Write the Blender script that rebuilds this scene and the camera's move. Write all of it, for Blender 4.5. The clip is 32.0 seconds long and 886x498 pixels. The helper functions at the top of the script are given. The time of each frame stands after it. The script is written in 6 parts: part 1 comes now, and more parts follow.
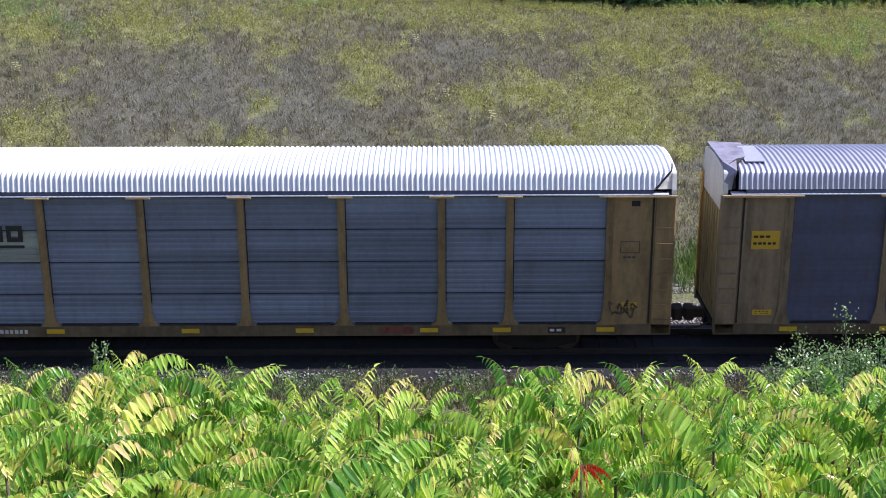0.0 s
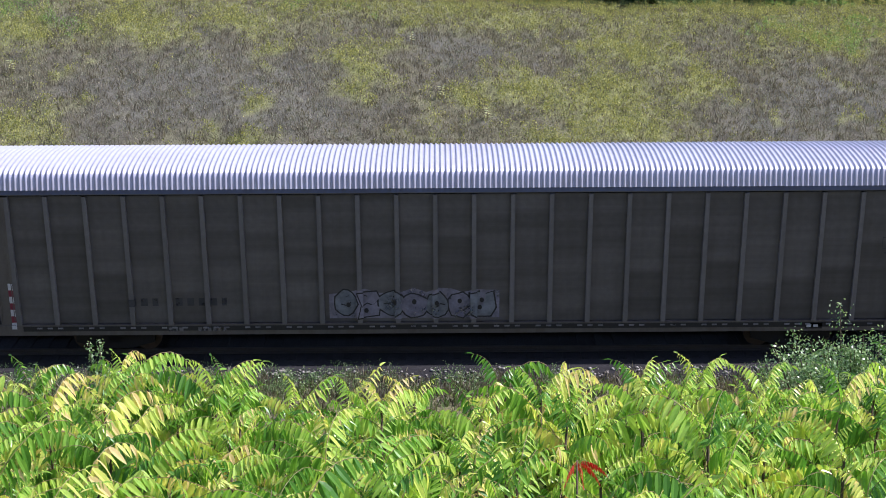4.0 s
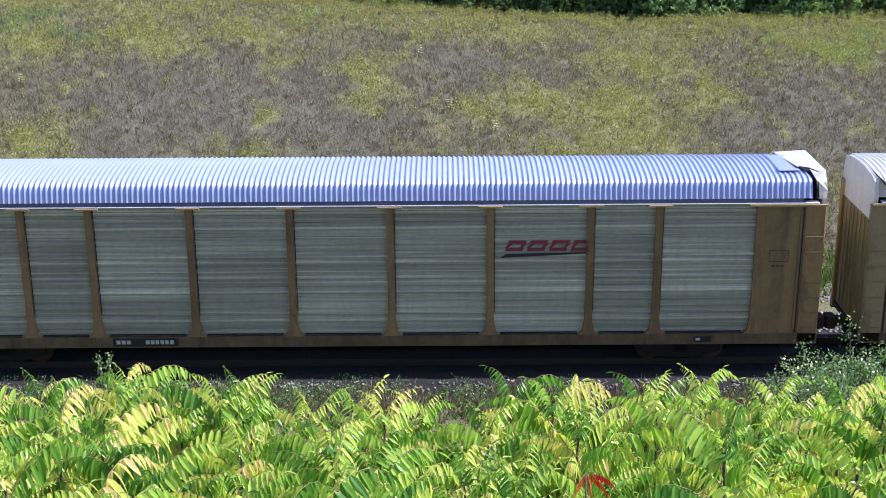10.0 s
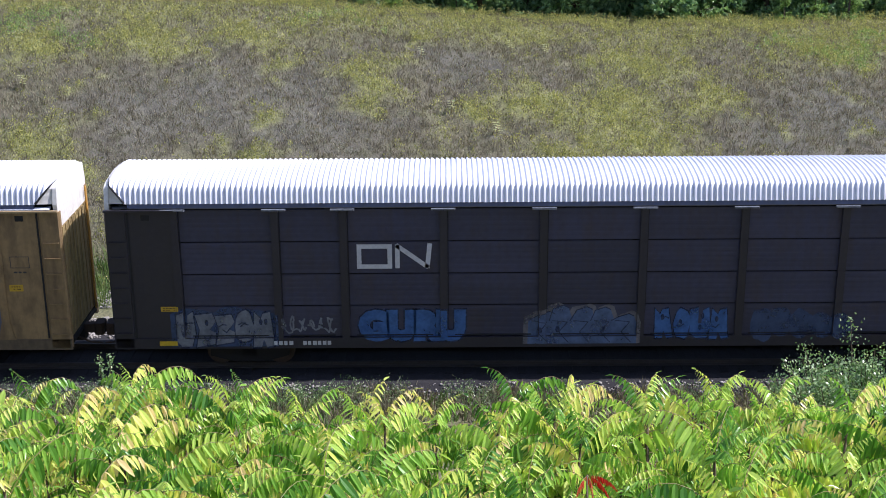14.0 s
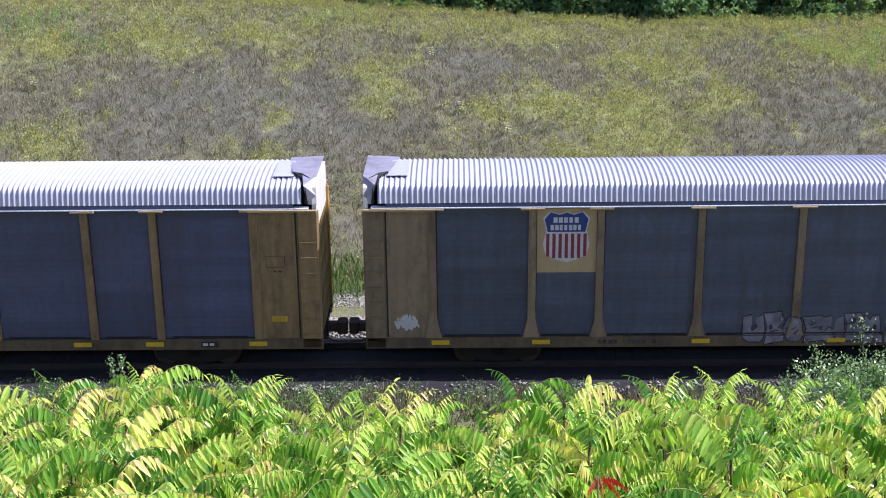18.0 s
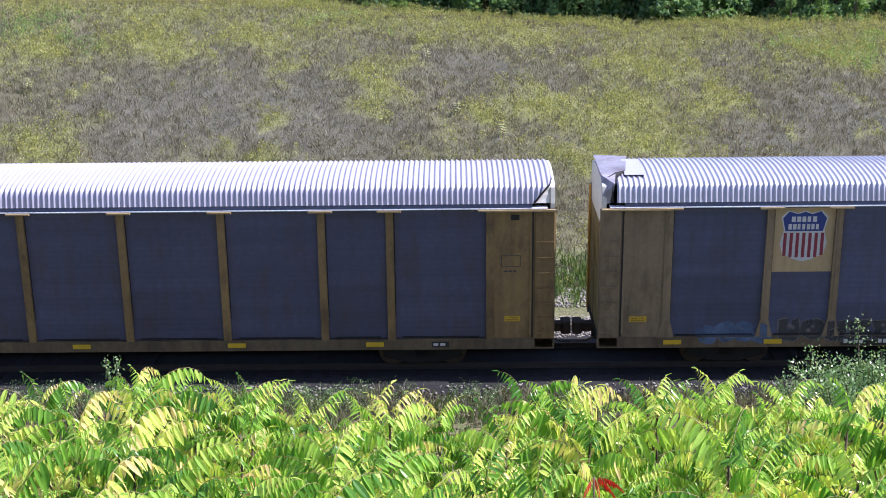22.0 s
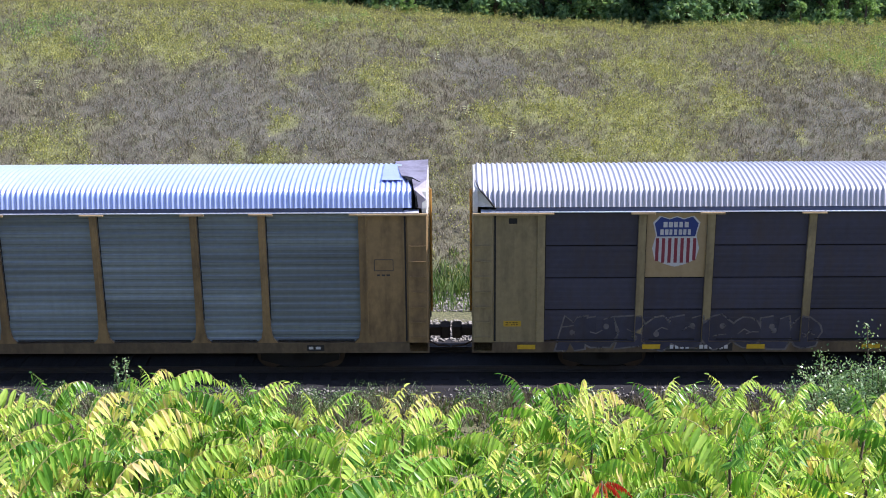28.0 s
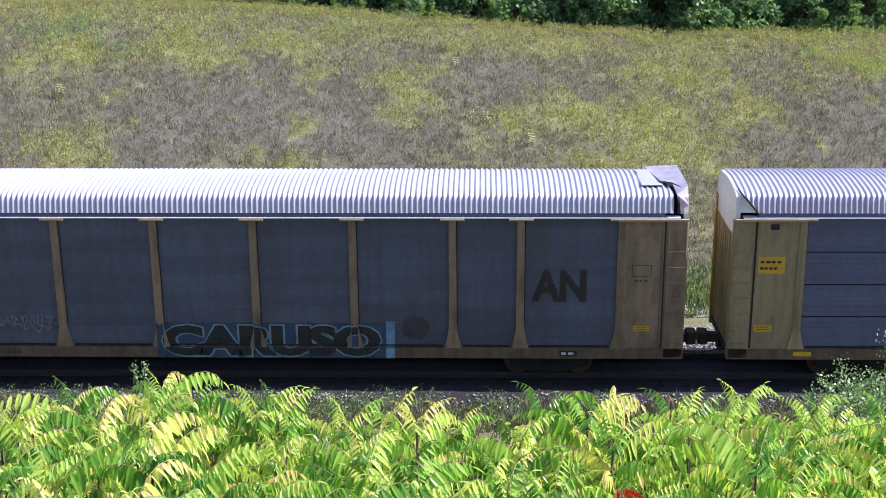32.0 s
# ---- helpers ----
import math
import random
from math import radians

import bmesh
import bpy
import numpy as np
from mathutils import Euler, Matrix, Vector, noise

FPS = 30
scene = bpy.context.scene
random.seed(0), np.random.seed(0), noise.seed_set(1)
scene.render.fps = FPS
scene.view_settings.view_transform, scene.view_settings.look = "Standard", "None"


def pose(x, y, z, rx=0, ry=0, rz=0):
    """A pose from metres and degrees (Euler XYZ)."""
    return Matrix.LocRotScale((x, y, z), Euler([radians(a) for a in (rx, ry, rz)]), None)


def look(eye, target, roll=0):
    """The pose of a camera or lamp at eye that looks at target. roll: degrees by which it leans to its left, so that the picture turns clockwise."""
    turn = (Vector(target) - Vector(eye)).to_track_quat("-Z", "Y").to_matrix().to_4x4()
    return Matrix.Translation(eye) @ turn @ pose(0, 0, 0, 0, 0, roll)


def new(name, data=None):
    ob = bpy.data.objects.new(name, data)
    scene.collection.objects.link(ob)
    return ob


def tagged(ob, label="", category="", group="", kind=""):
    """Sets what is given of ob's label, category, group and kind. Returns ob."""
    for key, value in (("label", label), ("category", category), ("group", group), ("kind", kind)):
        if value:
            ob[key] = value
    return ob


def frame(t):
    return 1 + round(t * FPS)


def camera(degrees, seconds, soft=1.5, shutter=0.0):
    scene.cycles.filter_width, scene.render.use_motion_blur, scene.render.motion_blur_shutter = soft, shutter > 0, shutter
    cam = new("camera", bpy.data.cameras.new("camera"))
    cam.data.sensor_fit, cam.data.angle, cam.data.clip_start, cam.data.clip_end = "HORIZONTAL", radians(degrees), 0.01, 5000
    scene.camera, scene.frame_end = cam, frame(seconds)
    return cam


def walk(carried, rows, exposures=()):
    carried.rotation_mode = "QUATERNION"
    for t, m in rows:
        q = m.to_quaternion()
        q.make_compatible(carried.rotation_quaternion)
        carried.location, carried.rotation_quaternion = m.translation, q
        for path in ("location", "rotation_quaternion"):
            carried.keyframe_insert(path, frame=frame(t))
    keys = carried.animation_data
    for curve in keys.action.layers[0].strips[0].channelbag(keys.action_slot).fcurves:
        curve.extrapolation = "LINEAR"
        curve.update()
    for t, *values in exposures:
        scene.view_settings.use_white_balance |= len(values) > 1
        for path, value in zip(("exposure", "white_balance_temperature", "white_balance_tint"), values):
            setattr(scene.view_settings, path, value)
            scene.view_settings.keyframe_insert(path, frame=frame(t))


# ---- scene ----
# A mixed freight of closed car carriers passes below a bank of sumac; x runs along the track, y away from the viewer, z up from the rail head.
cam = camera(36.9, 32.0, soft=0.95)
PATH = [
    (0, 71.00, -0.00, -0.22), (0.5, 71.07, 0.09, -0.08), (1, 71.03, 0.16, -0.08), (1.5, 70.91, 0.23, -0.41), (2, 70.90, 0.09, -0.39),
    (2.5, 70.91, -0.09, -0.42), (3, 70.80, -0.20, -0.39), (3.5, 70.82, -0.21, -0.26), (5.5, 71.12, -0.25, -0.43),
    (6, 71.12, -0.14, -0.34), (6.5, 71.11, -0.14, -0.30), (7, 71.15, 0.02, -0.46), (7.5, 71.35, 0.18, -0.51),
    (8, 71.52, 0.36, -0.72), (8.5, 71.60, 0.43, -0.76), (9, 71.44, 0.38, -0.66), (9.5, 71.48, 0.16, -0.43), (10, 71.44, 0.16, -0.43),
    (10.5, 71.38, 0.22, -0.51), (11, 71.29, 0.35, -0.72), (11.5, 71.23, 0.45, -0.88), (12, 71.31, 0.53, -0.68),
    (12.5, 71.51, 0.52, -0.72), (13, 71.62, 0.38, -0.59), (13.5, 71.49, 0.30, -0.49), (14, 71.51, 0.22, -0.43),
    (14.5, 71.54, 0.28, -0.67), (16.5, 71.18, 0.71, -0.64), (17, 71.28, 0.67, -0.65), (17.5, 71.33, 0.73, -0.61),
    (18, 71.54, 0.69, -0.64), (18.5, 71.58, 0.56, -0.63), (19, 71.64, 0.58, -0.44), (19.5, 71.66, 0.46, -0.39),
    (20, 71.66, 0.47, -0.35), (20.5, 71.63, 0.43, -0.50), (21, 71.54, 0.40, -0.66), (21.5, 71.55, 0.51, -0.70),
    (22, 71.60, 0.50, -0.65), (22.5, 71.64, 0.55, -0.38), (23, 71.59, 0.62, -0.39), (23.5, 71.58, 0.63, -0.31),
    (24, 71.68, 0.59, -0.42), (24.5, 71.85, 0.55, -0.41), (25, 71.95, 0.56, -0.56), (25.5, 71.93, 0.53, -0.60),
    (27.5, 71.72, 0.90, -0.44), (28, 71.74, 0.90, -0.51), (28.5, 71.72, 0.89, -0.53), (29, 71.85, 1.00, -0.62),
    (29.5, 71.90, 0.94, -0.62), (30, 71.83, 0.84, -0.52), (30.5, 71.74, 1.10, -0.49), (31, 71.75, 1.32, -0.49),
    (31.5, 71.94, 1.63, -0.33), (32, 71.98, 1.75, -0.45),
]
walk(cam, [(t, pose(0, -37.1, 15.65, rx, 0, rz) @ pose(0, 0, 0, 0, 0, roll)) for t, rx, rz, roll in PATH], [(t, e, 5900, 22) for t, e in ((0, 0.46), (3, 0.44), (6, 0.62), (9, 0.62), (14, 0.52), (18, 0.72), (23, 0.78), (29, 0.68), (32, 0.82))])

# ---- light ----
SUN_EL, SUN_AZ = radians(50), radians(1.5)          # from the right, a little behind the train
world = bpy.data.worlds.new("sky")
scene.world = world
world.use_nodes = True
wn = world.node_tree.nodes
sky = wn.new("ShaderNodeTexSky")
sky.sky_type, sky.sun_disc = "NISHITA", False
sky.sun_elevation, sky.sun_rotation = SUN_EL, radians(90) - SUN_AZ
wn["Background"].inputs["Strength"].default_value = 0.12
world.node_tree.links.new(sky.outputs[0], wn["Background"].inputs["Color"])
sun_data = bpy.data.lights.new("sun", "SUN")
sun_data.energy, sun_data.angle, sun_data.color = 4.8, radians(0.55), (1.0, 0.97, 0.88)
sun = new("sun", sun_data)
sun.matrix_world = look((math.cos(SUN_EL) * math.cos(SUN_AZ) * 90, math.cos(SUN_EL) * math.sin(SUN_AZ) * 90, math.sin(SUN_EL) * 90), (0, 0, 0))


# ---- materials ----
def node_mat(name):
    m = bpy.data.materials.new(name)
    m.use_nodes = True
    return m, m.node_tree.nodes, m.node_tree.links


def surface(name, a, b, rough=0.6, metal=0.0, coarse=0.6, fine=9.0, bump=0.15, streak=0.0, grime=None, amount=0.5, per_piece=0.12, band=0.0, lines=0.0, stain=0.0):
    """A worn surface: two colours mixed by coarse and fine noise, run-down streaks, grime blotches and a fine relief;
    lines: strength of painted rib highlights.
    """
    m, n, l = node_mat(name)
    bsdf = n["Principled BSDF"]
    co = n.new("ShaderNodeTexCoord")
    n1, n2 = n.new("ShaderNodeTexNoise"), n.new("ShaderNodeTexNoise")
    n1.inputs["Scale"].default_value, n2.inputs["Scale"].default_value = coarse, fine
    n1.inputs["Detail"].default_value, n2.inputs["Detail"].default_value = 5, 4
    info = n.new("ShaderNodeObjectInfo")
    shift = n.new("ShaderNodeVectorMath")
    shift.operation = "MULTIPLY_ADD"
    shift.inputs[1].default_value = (17.0, 9.0, 5.0)
    l.new(info.outputs["Random"], shift.inputs[0])
    l.new(co.outputs["Object"], shift.inputs[2])
    l.new(shift.outputs[0], n1.inputs["Vector"])
    l.new(co.outputs["Object"], n2.inputs["Vector"])
    mix = n.new("ShaderNodeMix")
    mix.data_type = "RGBA"
    mix.inputs[6].default_value, mix.inputs[7].default_value = a, b
    add = n.new("ShaderNodeMath")
    add.operation = "MULTIPLY_ADD"
    add.inputs[1].default_value = amount
    half = n.new("ShaderNodeMath")
    half.operation, half.inputs[1].default_value = "MULTIPLY", 1 - amount
    l.new(n2.outputs["Fac"], half.inputs[0])
    l.new(n1.outputs["Fac"], add.inputs[0])
    l.new(half.outputs[0], add.inputs[2])
    ramp = n.new("ShaderNodeMapRange")
    ramp.inputs[1].default_value, ramp.inputs[2].default_value = 0.32, 0.68
    l.new(add.outputs[0], ramp.inputs[0])
    l.new(ramp.outputs[0], mix.inputs[0])
    out = mix.outputs[2]
    if band:
        mb = n.new("ShaderNodeMapping")
        mb.inputs["Scale"].default_value = (0.05, 0.05, 1.9)
        nb = n.new("ShaderNodeTexNoise")
        nb.inputs["Scale"].default_value, nb.inputs["Detail"].default_value = 1.0, 5
        l.new(shift.outputs[0], mb.inputs[0])
        l.new(mb.outputs[0], nb.inputs["Vector"])
        br = n.new("ShaderNodeMapRange")
        br.inputs[1].default_value, br.inputs[2].default_value = 0.33, 0.67
        br.inputs[3].default_value, br.inputs[4].default_value = 1 - band, 1 + band
        l.new(nb.outputs["Fac"], br.inputs[0])
        vb = n.new("ShaderNodeVectorMath")
        vb.operation = "SCALE"
        l.new(out, vb.inputs[0])
        l.new(br.outputs[0], vb.inputs["Scale"])
        out = vb.outputs[0]
    # rib highlights painted into the colour: noise in z brightens thin level lines
    if lines:
        ml = n.new("ShaderNodeMapping")
        ml.inputs["Scale"].default_value = (0.03, 0.03, 5.5)
        nl = n.new("ShaderNodeTexNoise")
        nl.inputs["Scale"].default_value, nl.inputs["Detail"].default_value, nl.inputs["Roughness"].default_value = 1.0, 3, 0.75
        l.new(co.outputs["Object"], ml.inputs[0])
        l.new(ml.outputs[0], nl.inputs["Vector"])
        lr = n.new("ShaderNodeMapRange")
        lr.inputs[1].default_value, lr.inputs[2].default_value = 0.5, 0.66
        lr.inputs[3].default_value, lr.inputs[4].default_value = 1 - 0.3 * lines, 1 + lines
        l.new(nl.outputs["Fac"], lr.inputs[0])
        vl = n.new("ShaderNodeVectorMath")
        vl.operation = "SCALE"
        l.new(out, vl.inputs[0])
        l.new(lr.outputs[0], vl.inputs["Scale"])
        out = vl.outputs[0]
    if streak:
        mp = n.new("ShaderNodeMapping")
        mp.inputs["Scale"].default_value = (3.2, 3.2, 0.12)
        ns = n.new("ShaderNodeTexNoise")
        ns.inputs["Scale"].default_value, ns.inputs["Detail"].default_value = 1.6, 6
        l.new(shift.outputs[0], mp.inputs[0])
        l.new(mp.outputs[0], ns.inputs["Vector"])
        sr = n.new("ShaderNodeMapRange")
        sr.inputs[1].default_value, sr.inputs[2].default_value, sr.inputs[4].default_value = 0.45, 0.75, streak
        l.new(ns.outputs["Fac"], sr.inputs[0])
        m2 = n.new("ShaderNodeMix")
        m2.data_type = "RGBA"
        m2.inputs[7].default_value = grime or (0.03, 0.022, 0.018, 1)
        l.new(sr.outputs[0], m2.inputs[0])
        l.new(out, m2.inputs[6])
        out = m2.outputs[2]
    if stain:
        ms = n.new("ShaderNodeMapping")
        ms.inputs["Scale"].default_value = (1.5, 1.5, 0.55)
        nt = n.new("ShaderNodeTexNoise")
        nt.inputs["Scale"].default_value, nt.inputs["Detail"].default_value, nt.inputs["Roughness"].default_value = 1.3, 8, 0.68
        l.new(shift.outputs[0], ms.inputs[0])
        l.new(ms.outputs[0], nt.inputs["Vector"])
        tr = n.new("ShaderNodeMapRange")
        tr.inputs[1].default_value, tr.inputs[2].default_value, tr.inputs[4].default_value = 0.47, 0.68, stain
        l.new(nt.outputs["Fac"], tr.inputs[0])
        m3 = n.new("ShaderNodeMix")
        m3.data_type = "RGBA"
        m3.inputs[7].default_value = (0.050, 0.032, 0.022, 1)
        l.new(tr.outputs[0], m3.inputs[0])
        l.new(out, m3.inputs[6])
        out = m3.outputs[2]
    if per_piece:
        pr = n.new("ShaderNodeMapRange")
        pr.inputs[3].default_value, pr.inputs[4].default_value = 1 - per_piece, 1 + per_piece
        l.new(info.outputs["Random"], pr.inputs[0])
        vm = n.new("ShaderNodeVectorMath")
        vm.operation = "SCALE"
        l.new(out, vm.inputs[0])
        l.new(pr.outputs[0], vm.inputs["Scale"])
        out = vm.outputs[0]
    l.new(out, bsdf.inputs["Base Color"])
    bsdf.inputs["Roughness"].default_value, bsdf.inputs["Metallic"].default_value = rough, metal
    if bump:
        bp = n.new("ShaderNodeBump")
        bp.inputs["Strength"].default_value, bp.inputs["Distance"].default_value = bump, 0.02
        l.new(n2.outputs["Fac"], bp.inputs["Height"])
        l.new(bp.outputs[0], bsdf.inputs["Normal"])
    return m


def foliage(name, stops, glow=0.45, by_island=False, rough=0.45):
    """Leaf tissue: colour by the piece's own random number, light shining through."""
    m, n, l = node_mat(name)
    bsdf = n["Principled BSDF"]
    src = n.new("ShaderNodeNewGeometry") if by_island else n.new("ShaderNodeObjectInfo")
    rnd = src.outputs["Random Per Island"] if by_island else src.outputs["Random"]
    ramp = n.new("ShaderNodeValToRGB")
    els = ramp.color_ramp.elements
    while len(els) < len(stops):
        els.new(0.5)
    for e, (p, c) in zip(els, stops):
        e.position, e.color = p, c
    if not by_island:
        isl = n.new("ShaderNodeNewGeometry")
        mm = n.new("ShaderNodeMath")
        mm.operation, mm.inputs[1].default_value = "MULTIPLY_ADD", 0.34
        sub = n.new("ShaderNodeMath")
        sub.operation, sub.inputs[1].default_value = "SUBTRACT", 0.17
        l.new(isl.outputs["Random Per Island"], mm.inputs[0])
        l.new(rnd, mm.inputs[2])
        l.new(mm.outputs[0], sub.inputs[0])
        rnd = sub.outputs[0]
    l.new(rnd, ramp.inputs[0])
    noise_t = n.new("ShaderNodeTexNoise")
    noise_t.inputs["Scale"].default_value = 30
    co = n.new("ShaderNodeTexCoord")
    l.new(co.outputs["Object"], noise_t.inputs["Vector"])
    mr = n.new("ShaderNodeMapRange")
    mr.inputs[3].default_value, mr.inputs[4].default_value = 0.75, 1.25
    l.new(noise_t.outputs["Fac"], mr.inputs[0])
    vm = n.new("ShaderNodeVectorMath")
    vm.operation = "SCALE"
    l.new(ramp.outputs[0], vm.inputs[0])
    l.new(mr.outputs[0], vm.inputs["Scale"])
    l.new(vm.outputs[0], bsdf.inputs["Base Color"])
    bsdf.inputs["Roughness"].default_value, bsdf.inputs["Specular IOR Level"].default_value = rough, 0.5 if rough > 0.3 else 0.8
    tr = n.new("ShaderNodeBsdfTranslucent")
    vt = n.new("ShaderNodeVectorMath")
    vt.operation = "MULTIPLY"
    vt.inputs[1].default_value = (1.3, 1.3, 0.8)
    l.new(vm.outputs[0], vt.inputs[0])
    l.new(vt.outputs[0], tr.inputs["Color"])
    ms = n.new("ShaderNodeMixShader")
    ms.inputs[0].default_value = glow
    l.new(bsdf.outputs[0], ms.inputs[1])
    l.new(tr.outputs[0], ms.inputs[2])
    l.new(ms.outputs[0], n["Material Output"].inputs["Surface"])
    return m


def flat(name, c, rough=0.6, worn=0.0):
    """Flat paint; worn: how much of it has flaked away in patches."""
    m = surface(name, c, tuple(v * 0.72 for v in c[:3]) + (1,), rough, 0, 1.3, 14, 0.05, 0, None, 0.5, 0)
    if worn:
        n, l = m.node_tree.nodes, m.node_tree.links
        co, nz, mr = n.new("ShaderNodeTexCoord"), n.new("ShaderNodeTexNoise"), n.new("ShaderNodeMapRange")
        nz.inputs["Scale"].default_value, nz.inputs["Detail"].default_value, nz.inputs["Roughness"].default_value = 2.2, 7, 0.65
        mr.inputs[1].default_value, mr.inputs[2].default_value, mr.inputs[4].default_value = 0.38, 0.66, worn
        l.new(co.outputs["Object"], nz.inputs["Vector"])
        l.new(nz.outputs["Fac"], mr.inputs[0])
        clear, ms = n.new("ShaderNodeBsdfTransparent"), n.new("ShaderNodeMixShader")
        l.new(mr.outputs[0], ms.inputs[0])
        l.new(n["Principled BSDF"].outputs[0], ms.inputs[1])
        l.new(clear.outputs[0], ms.inputs[2])
        l.new(ms.outputs[0], n["Material Output"].inputs["Surface"])
    return m


M = {}
# body paint of the carriers
M["yellow"] = surface("weathered_yellow_paint", (0.285, 0.188, 0.085, 1), (0.195, 0.128, 0.06, 1), 0.6, 0, 0.7, 8, 0.08, 0.4, (0.075, 0.045, 0.025, 1), stain=0.6)
M["ochre"] = surface("clean_ochre_paint", (0.285, 0.188, 0.085, 1), (0.195, 0.128, 0.06, 1), 0.6, 0, 0.7, 8, 0.08, 0.4, (0.075, 0.045, 0.025, 1))
M["bright_yellow"] = surface("bright_yellow_paint", (0.235, 0.15, 0.062, 1), (0.155, 0.098, 0.042, 1), 0.55, 0, 0.7, 8, 0.06, 0.4, (0.065, 0.042, 0.025, 1), stain=0.85)
M["tan"] = surface("tan_paint", (0.25, 0.18, 0.113, 1), (0.18, 0.13, 0.082, 1), 0.6, 0, 0.7, 8, 0.08, 0.35, (0.065, 0.045, 0.03, 1), stain=0.65)
M["pale"] = surface("pale_yellow_paint", (0.62, 0.48, 0.25, 1), (0.45, 0.33, 0.16, 1), 0.6, 0, 1, 9, 0.05)
M["brown"] = surface("dark_brown_paint", (0.022, 0.020, 0.030, 1), (0.015, 0.013, 0.021, 1), 0.55, 0, 0.8, 8, 0.08, 0.2)
M["grey_brown"] = surface("grey_brown_paint", (0.115, 0.10, 0.09, 1), (0.085, 0.075, 0.07, 1), 0.6, 0, 0.8, 8, 0.08, 0.25, stain=0.5)
M["white"] = surface("white_end_paint", (0.72, 0.71, 0.69, 1), (0.55, 0.53, 0.50, 1), 0.55, 0, 0.9, 9, 0.06, 0.2, (0.3, 0.22, 0.14, 1))
M["amber"] = surface("amber_end_paint", (0.62, 0.33, 0.06, 1), (0.45, 0.23, 0.05, 1), 0.5, 0, 0.9, 9, 0.06, 0.3, (0.1, 0.06, 0.03, 1))
# side panels
M["slate"] = surface("slate_galvanised_panel", (0.068, 0.081, 0.160, 1), (0.047, 0.056, 0.114, 1), 0.5, 0.1, 0.35, 6, 0.05, 0.35, (0.04, 0.04, 0.06, 1), band=0.16, stain=0.35)
M["slate_teal"] = surface("teal_grey_galvanised_panel", (0.070, 0.088, 0.142, 1), (0.048, 0.061, 0.100, 1), 0.5, 0.1, 0.35, 6, 0.05, 0.4, (0.038, 0.038, 0.042, 1), band=0.18, stain=0.35)
M["slate_blue"] = surface("blue_grey_panel", (0.094, 0.112, 0.195, 1), (0.072, 0.086, 0.155, 1), 0.5, 0.1, 0.35, 6, 0.05, 0.25, (0.06, 0.06, 0.08, 1), band=0.12, stain=0.25)
M["silver"] = surface("silver_blue_panel", (0.17, 0.205, 0.30, 1), (0.13, 0.158, 0.245, 1), 0.45, 0.2, 0.35, 6, 0.05, 0.2, (0.11, 0.12, 0.15, 1), band=0.22, lines=0.08, stain=0.2)
M["green_silver"] = surface("greenish_silver_panel", (0.44, 0.48, 0.41, 1), (0.31, 0.34, 0.30, 1), 0.42, 0.2, 0.35, 6, 0.05, 0.25, (0.20, 0.20, 0.165, 1), band=0.28, lines=0.7)
M["dull_green"] = surface("dull_grey_green_panel", (0.112, 0.13, 0.158, 1), (0.088, 0.102, 0.128, 1), 0.5, 0.1, 0.35, 6, 0.05, 0.3, (0.07, 0.075, 0.08, 1), band=0.2)
M["umber"] = surface("umber_panel", (0.041, 0.043, 0.080, 1), (0.028, 0.029, 0.058, 1), 0.55, 0.1, 0.35, 6, 0.05, 0.25, band=0.1, stain=0.3)
M["pale_panel"] = surface("pale_green_panel", (0.33, 0.37, 0.36, 1), (0.26, 0.29, 0.29, 1), 0.42, 0.2, 0.35, 6, 0.05, 0.2, (0.2, 0.2, 0.17, 1), band=0.2)
M["maroon"] = surface("maroon_panel", (0.19, 0.014, 0.05, 1), (0.14, 0.012, 0.038, 1), 0.5, 0, 0.5, 6, 0.05, 0.2)
M["roof_white"] = surface("white_aluminium_roof", (0.80, 0.81, 0.88, 1), (0.68, 0.69, 0.77, 1), 0.45, 0.12, 0.4, 5, 0.03, 0.1, (0.5, 0.48, 0.46, 1), 0.5, 0.04)
M["roof_grey"] = surface("grey_galvanised_roof", (0.50, 0.50, 0.60, 1), (0.41, 0.40, 0.49, 1), 0.44, 0.22, 0.4, 5, 0.03, 0.25, (0.40, 0.37, 0.44, 1), 0.5, 0.06)
M["roof_blue"] = surface("bare_zinc_roof", (0.58, 0.66, 0.98, 1), (0.46, 0.55, 0.92, 1), 0.38, 0.5, 0.4, 5, 0.02, 0.15, (0.45, 0.5, 0.65, 1), 0.5, 0.04)
M["hood"] = surface("mauve_grey_end_plate", (0.36, 0.34, 0.42, 1), (0.27, 0.25, 0.32, 1), 0.5, 0.2, 0.8, 7, 0.05, 0.3, (0.14, 0.12, 0.13, 1), stain=0.5)
# near-black steel of the trucks, centre sill and deck
M["dark"] = surface("near_black_steel", (0.012, 0.011, 0.012, 1), (0.008, 0.007, 0.008, 1), 0.9, 0.0, 1.2, 10, 0.2)
M["steel"] = surface("worn_rail_steel", (0.05, 0.042, 0.04, 1), (0.03, 0.024, 0.022, 1), 0.7, 0.1, 2, 20, 0.1)
M["rust"] = surface("rusty_cast_steel", (0.07, 0.042, 0.028, 1), (0.035, 0.024, 0.02, 1), 0.8, 0.1, 2, 14, 0.3)
M["seam"] = flat("black_seam", (0.012, 0.012, 0.015, 1), 0.8)
M["reflector"] = flat("yellow_reflective_tape", (0.62, 0.40, 0.02, 1), 0.4)
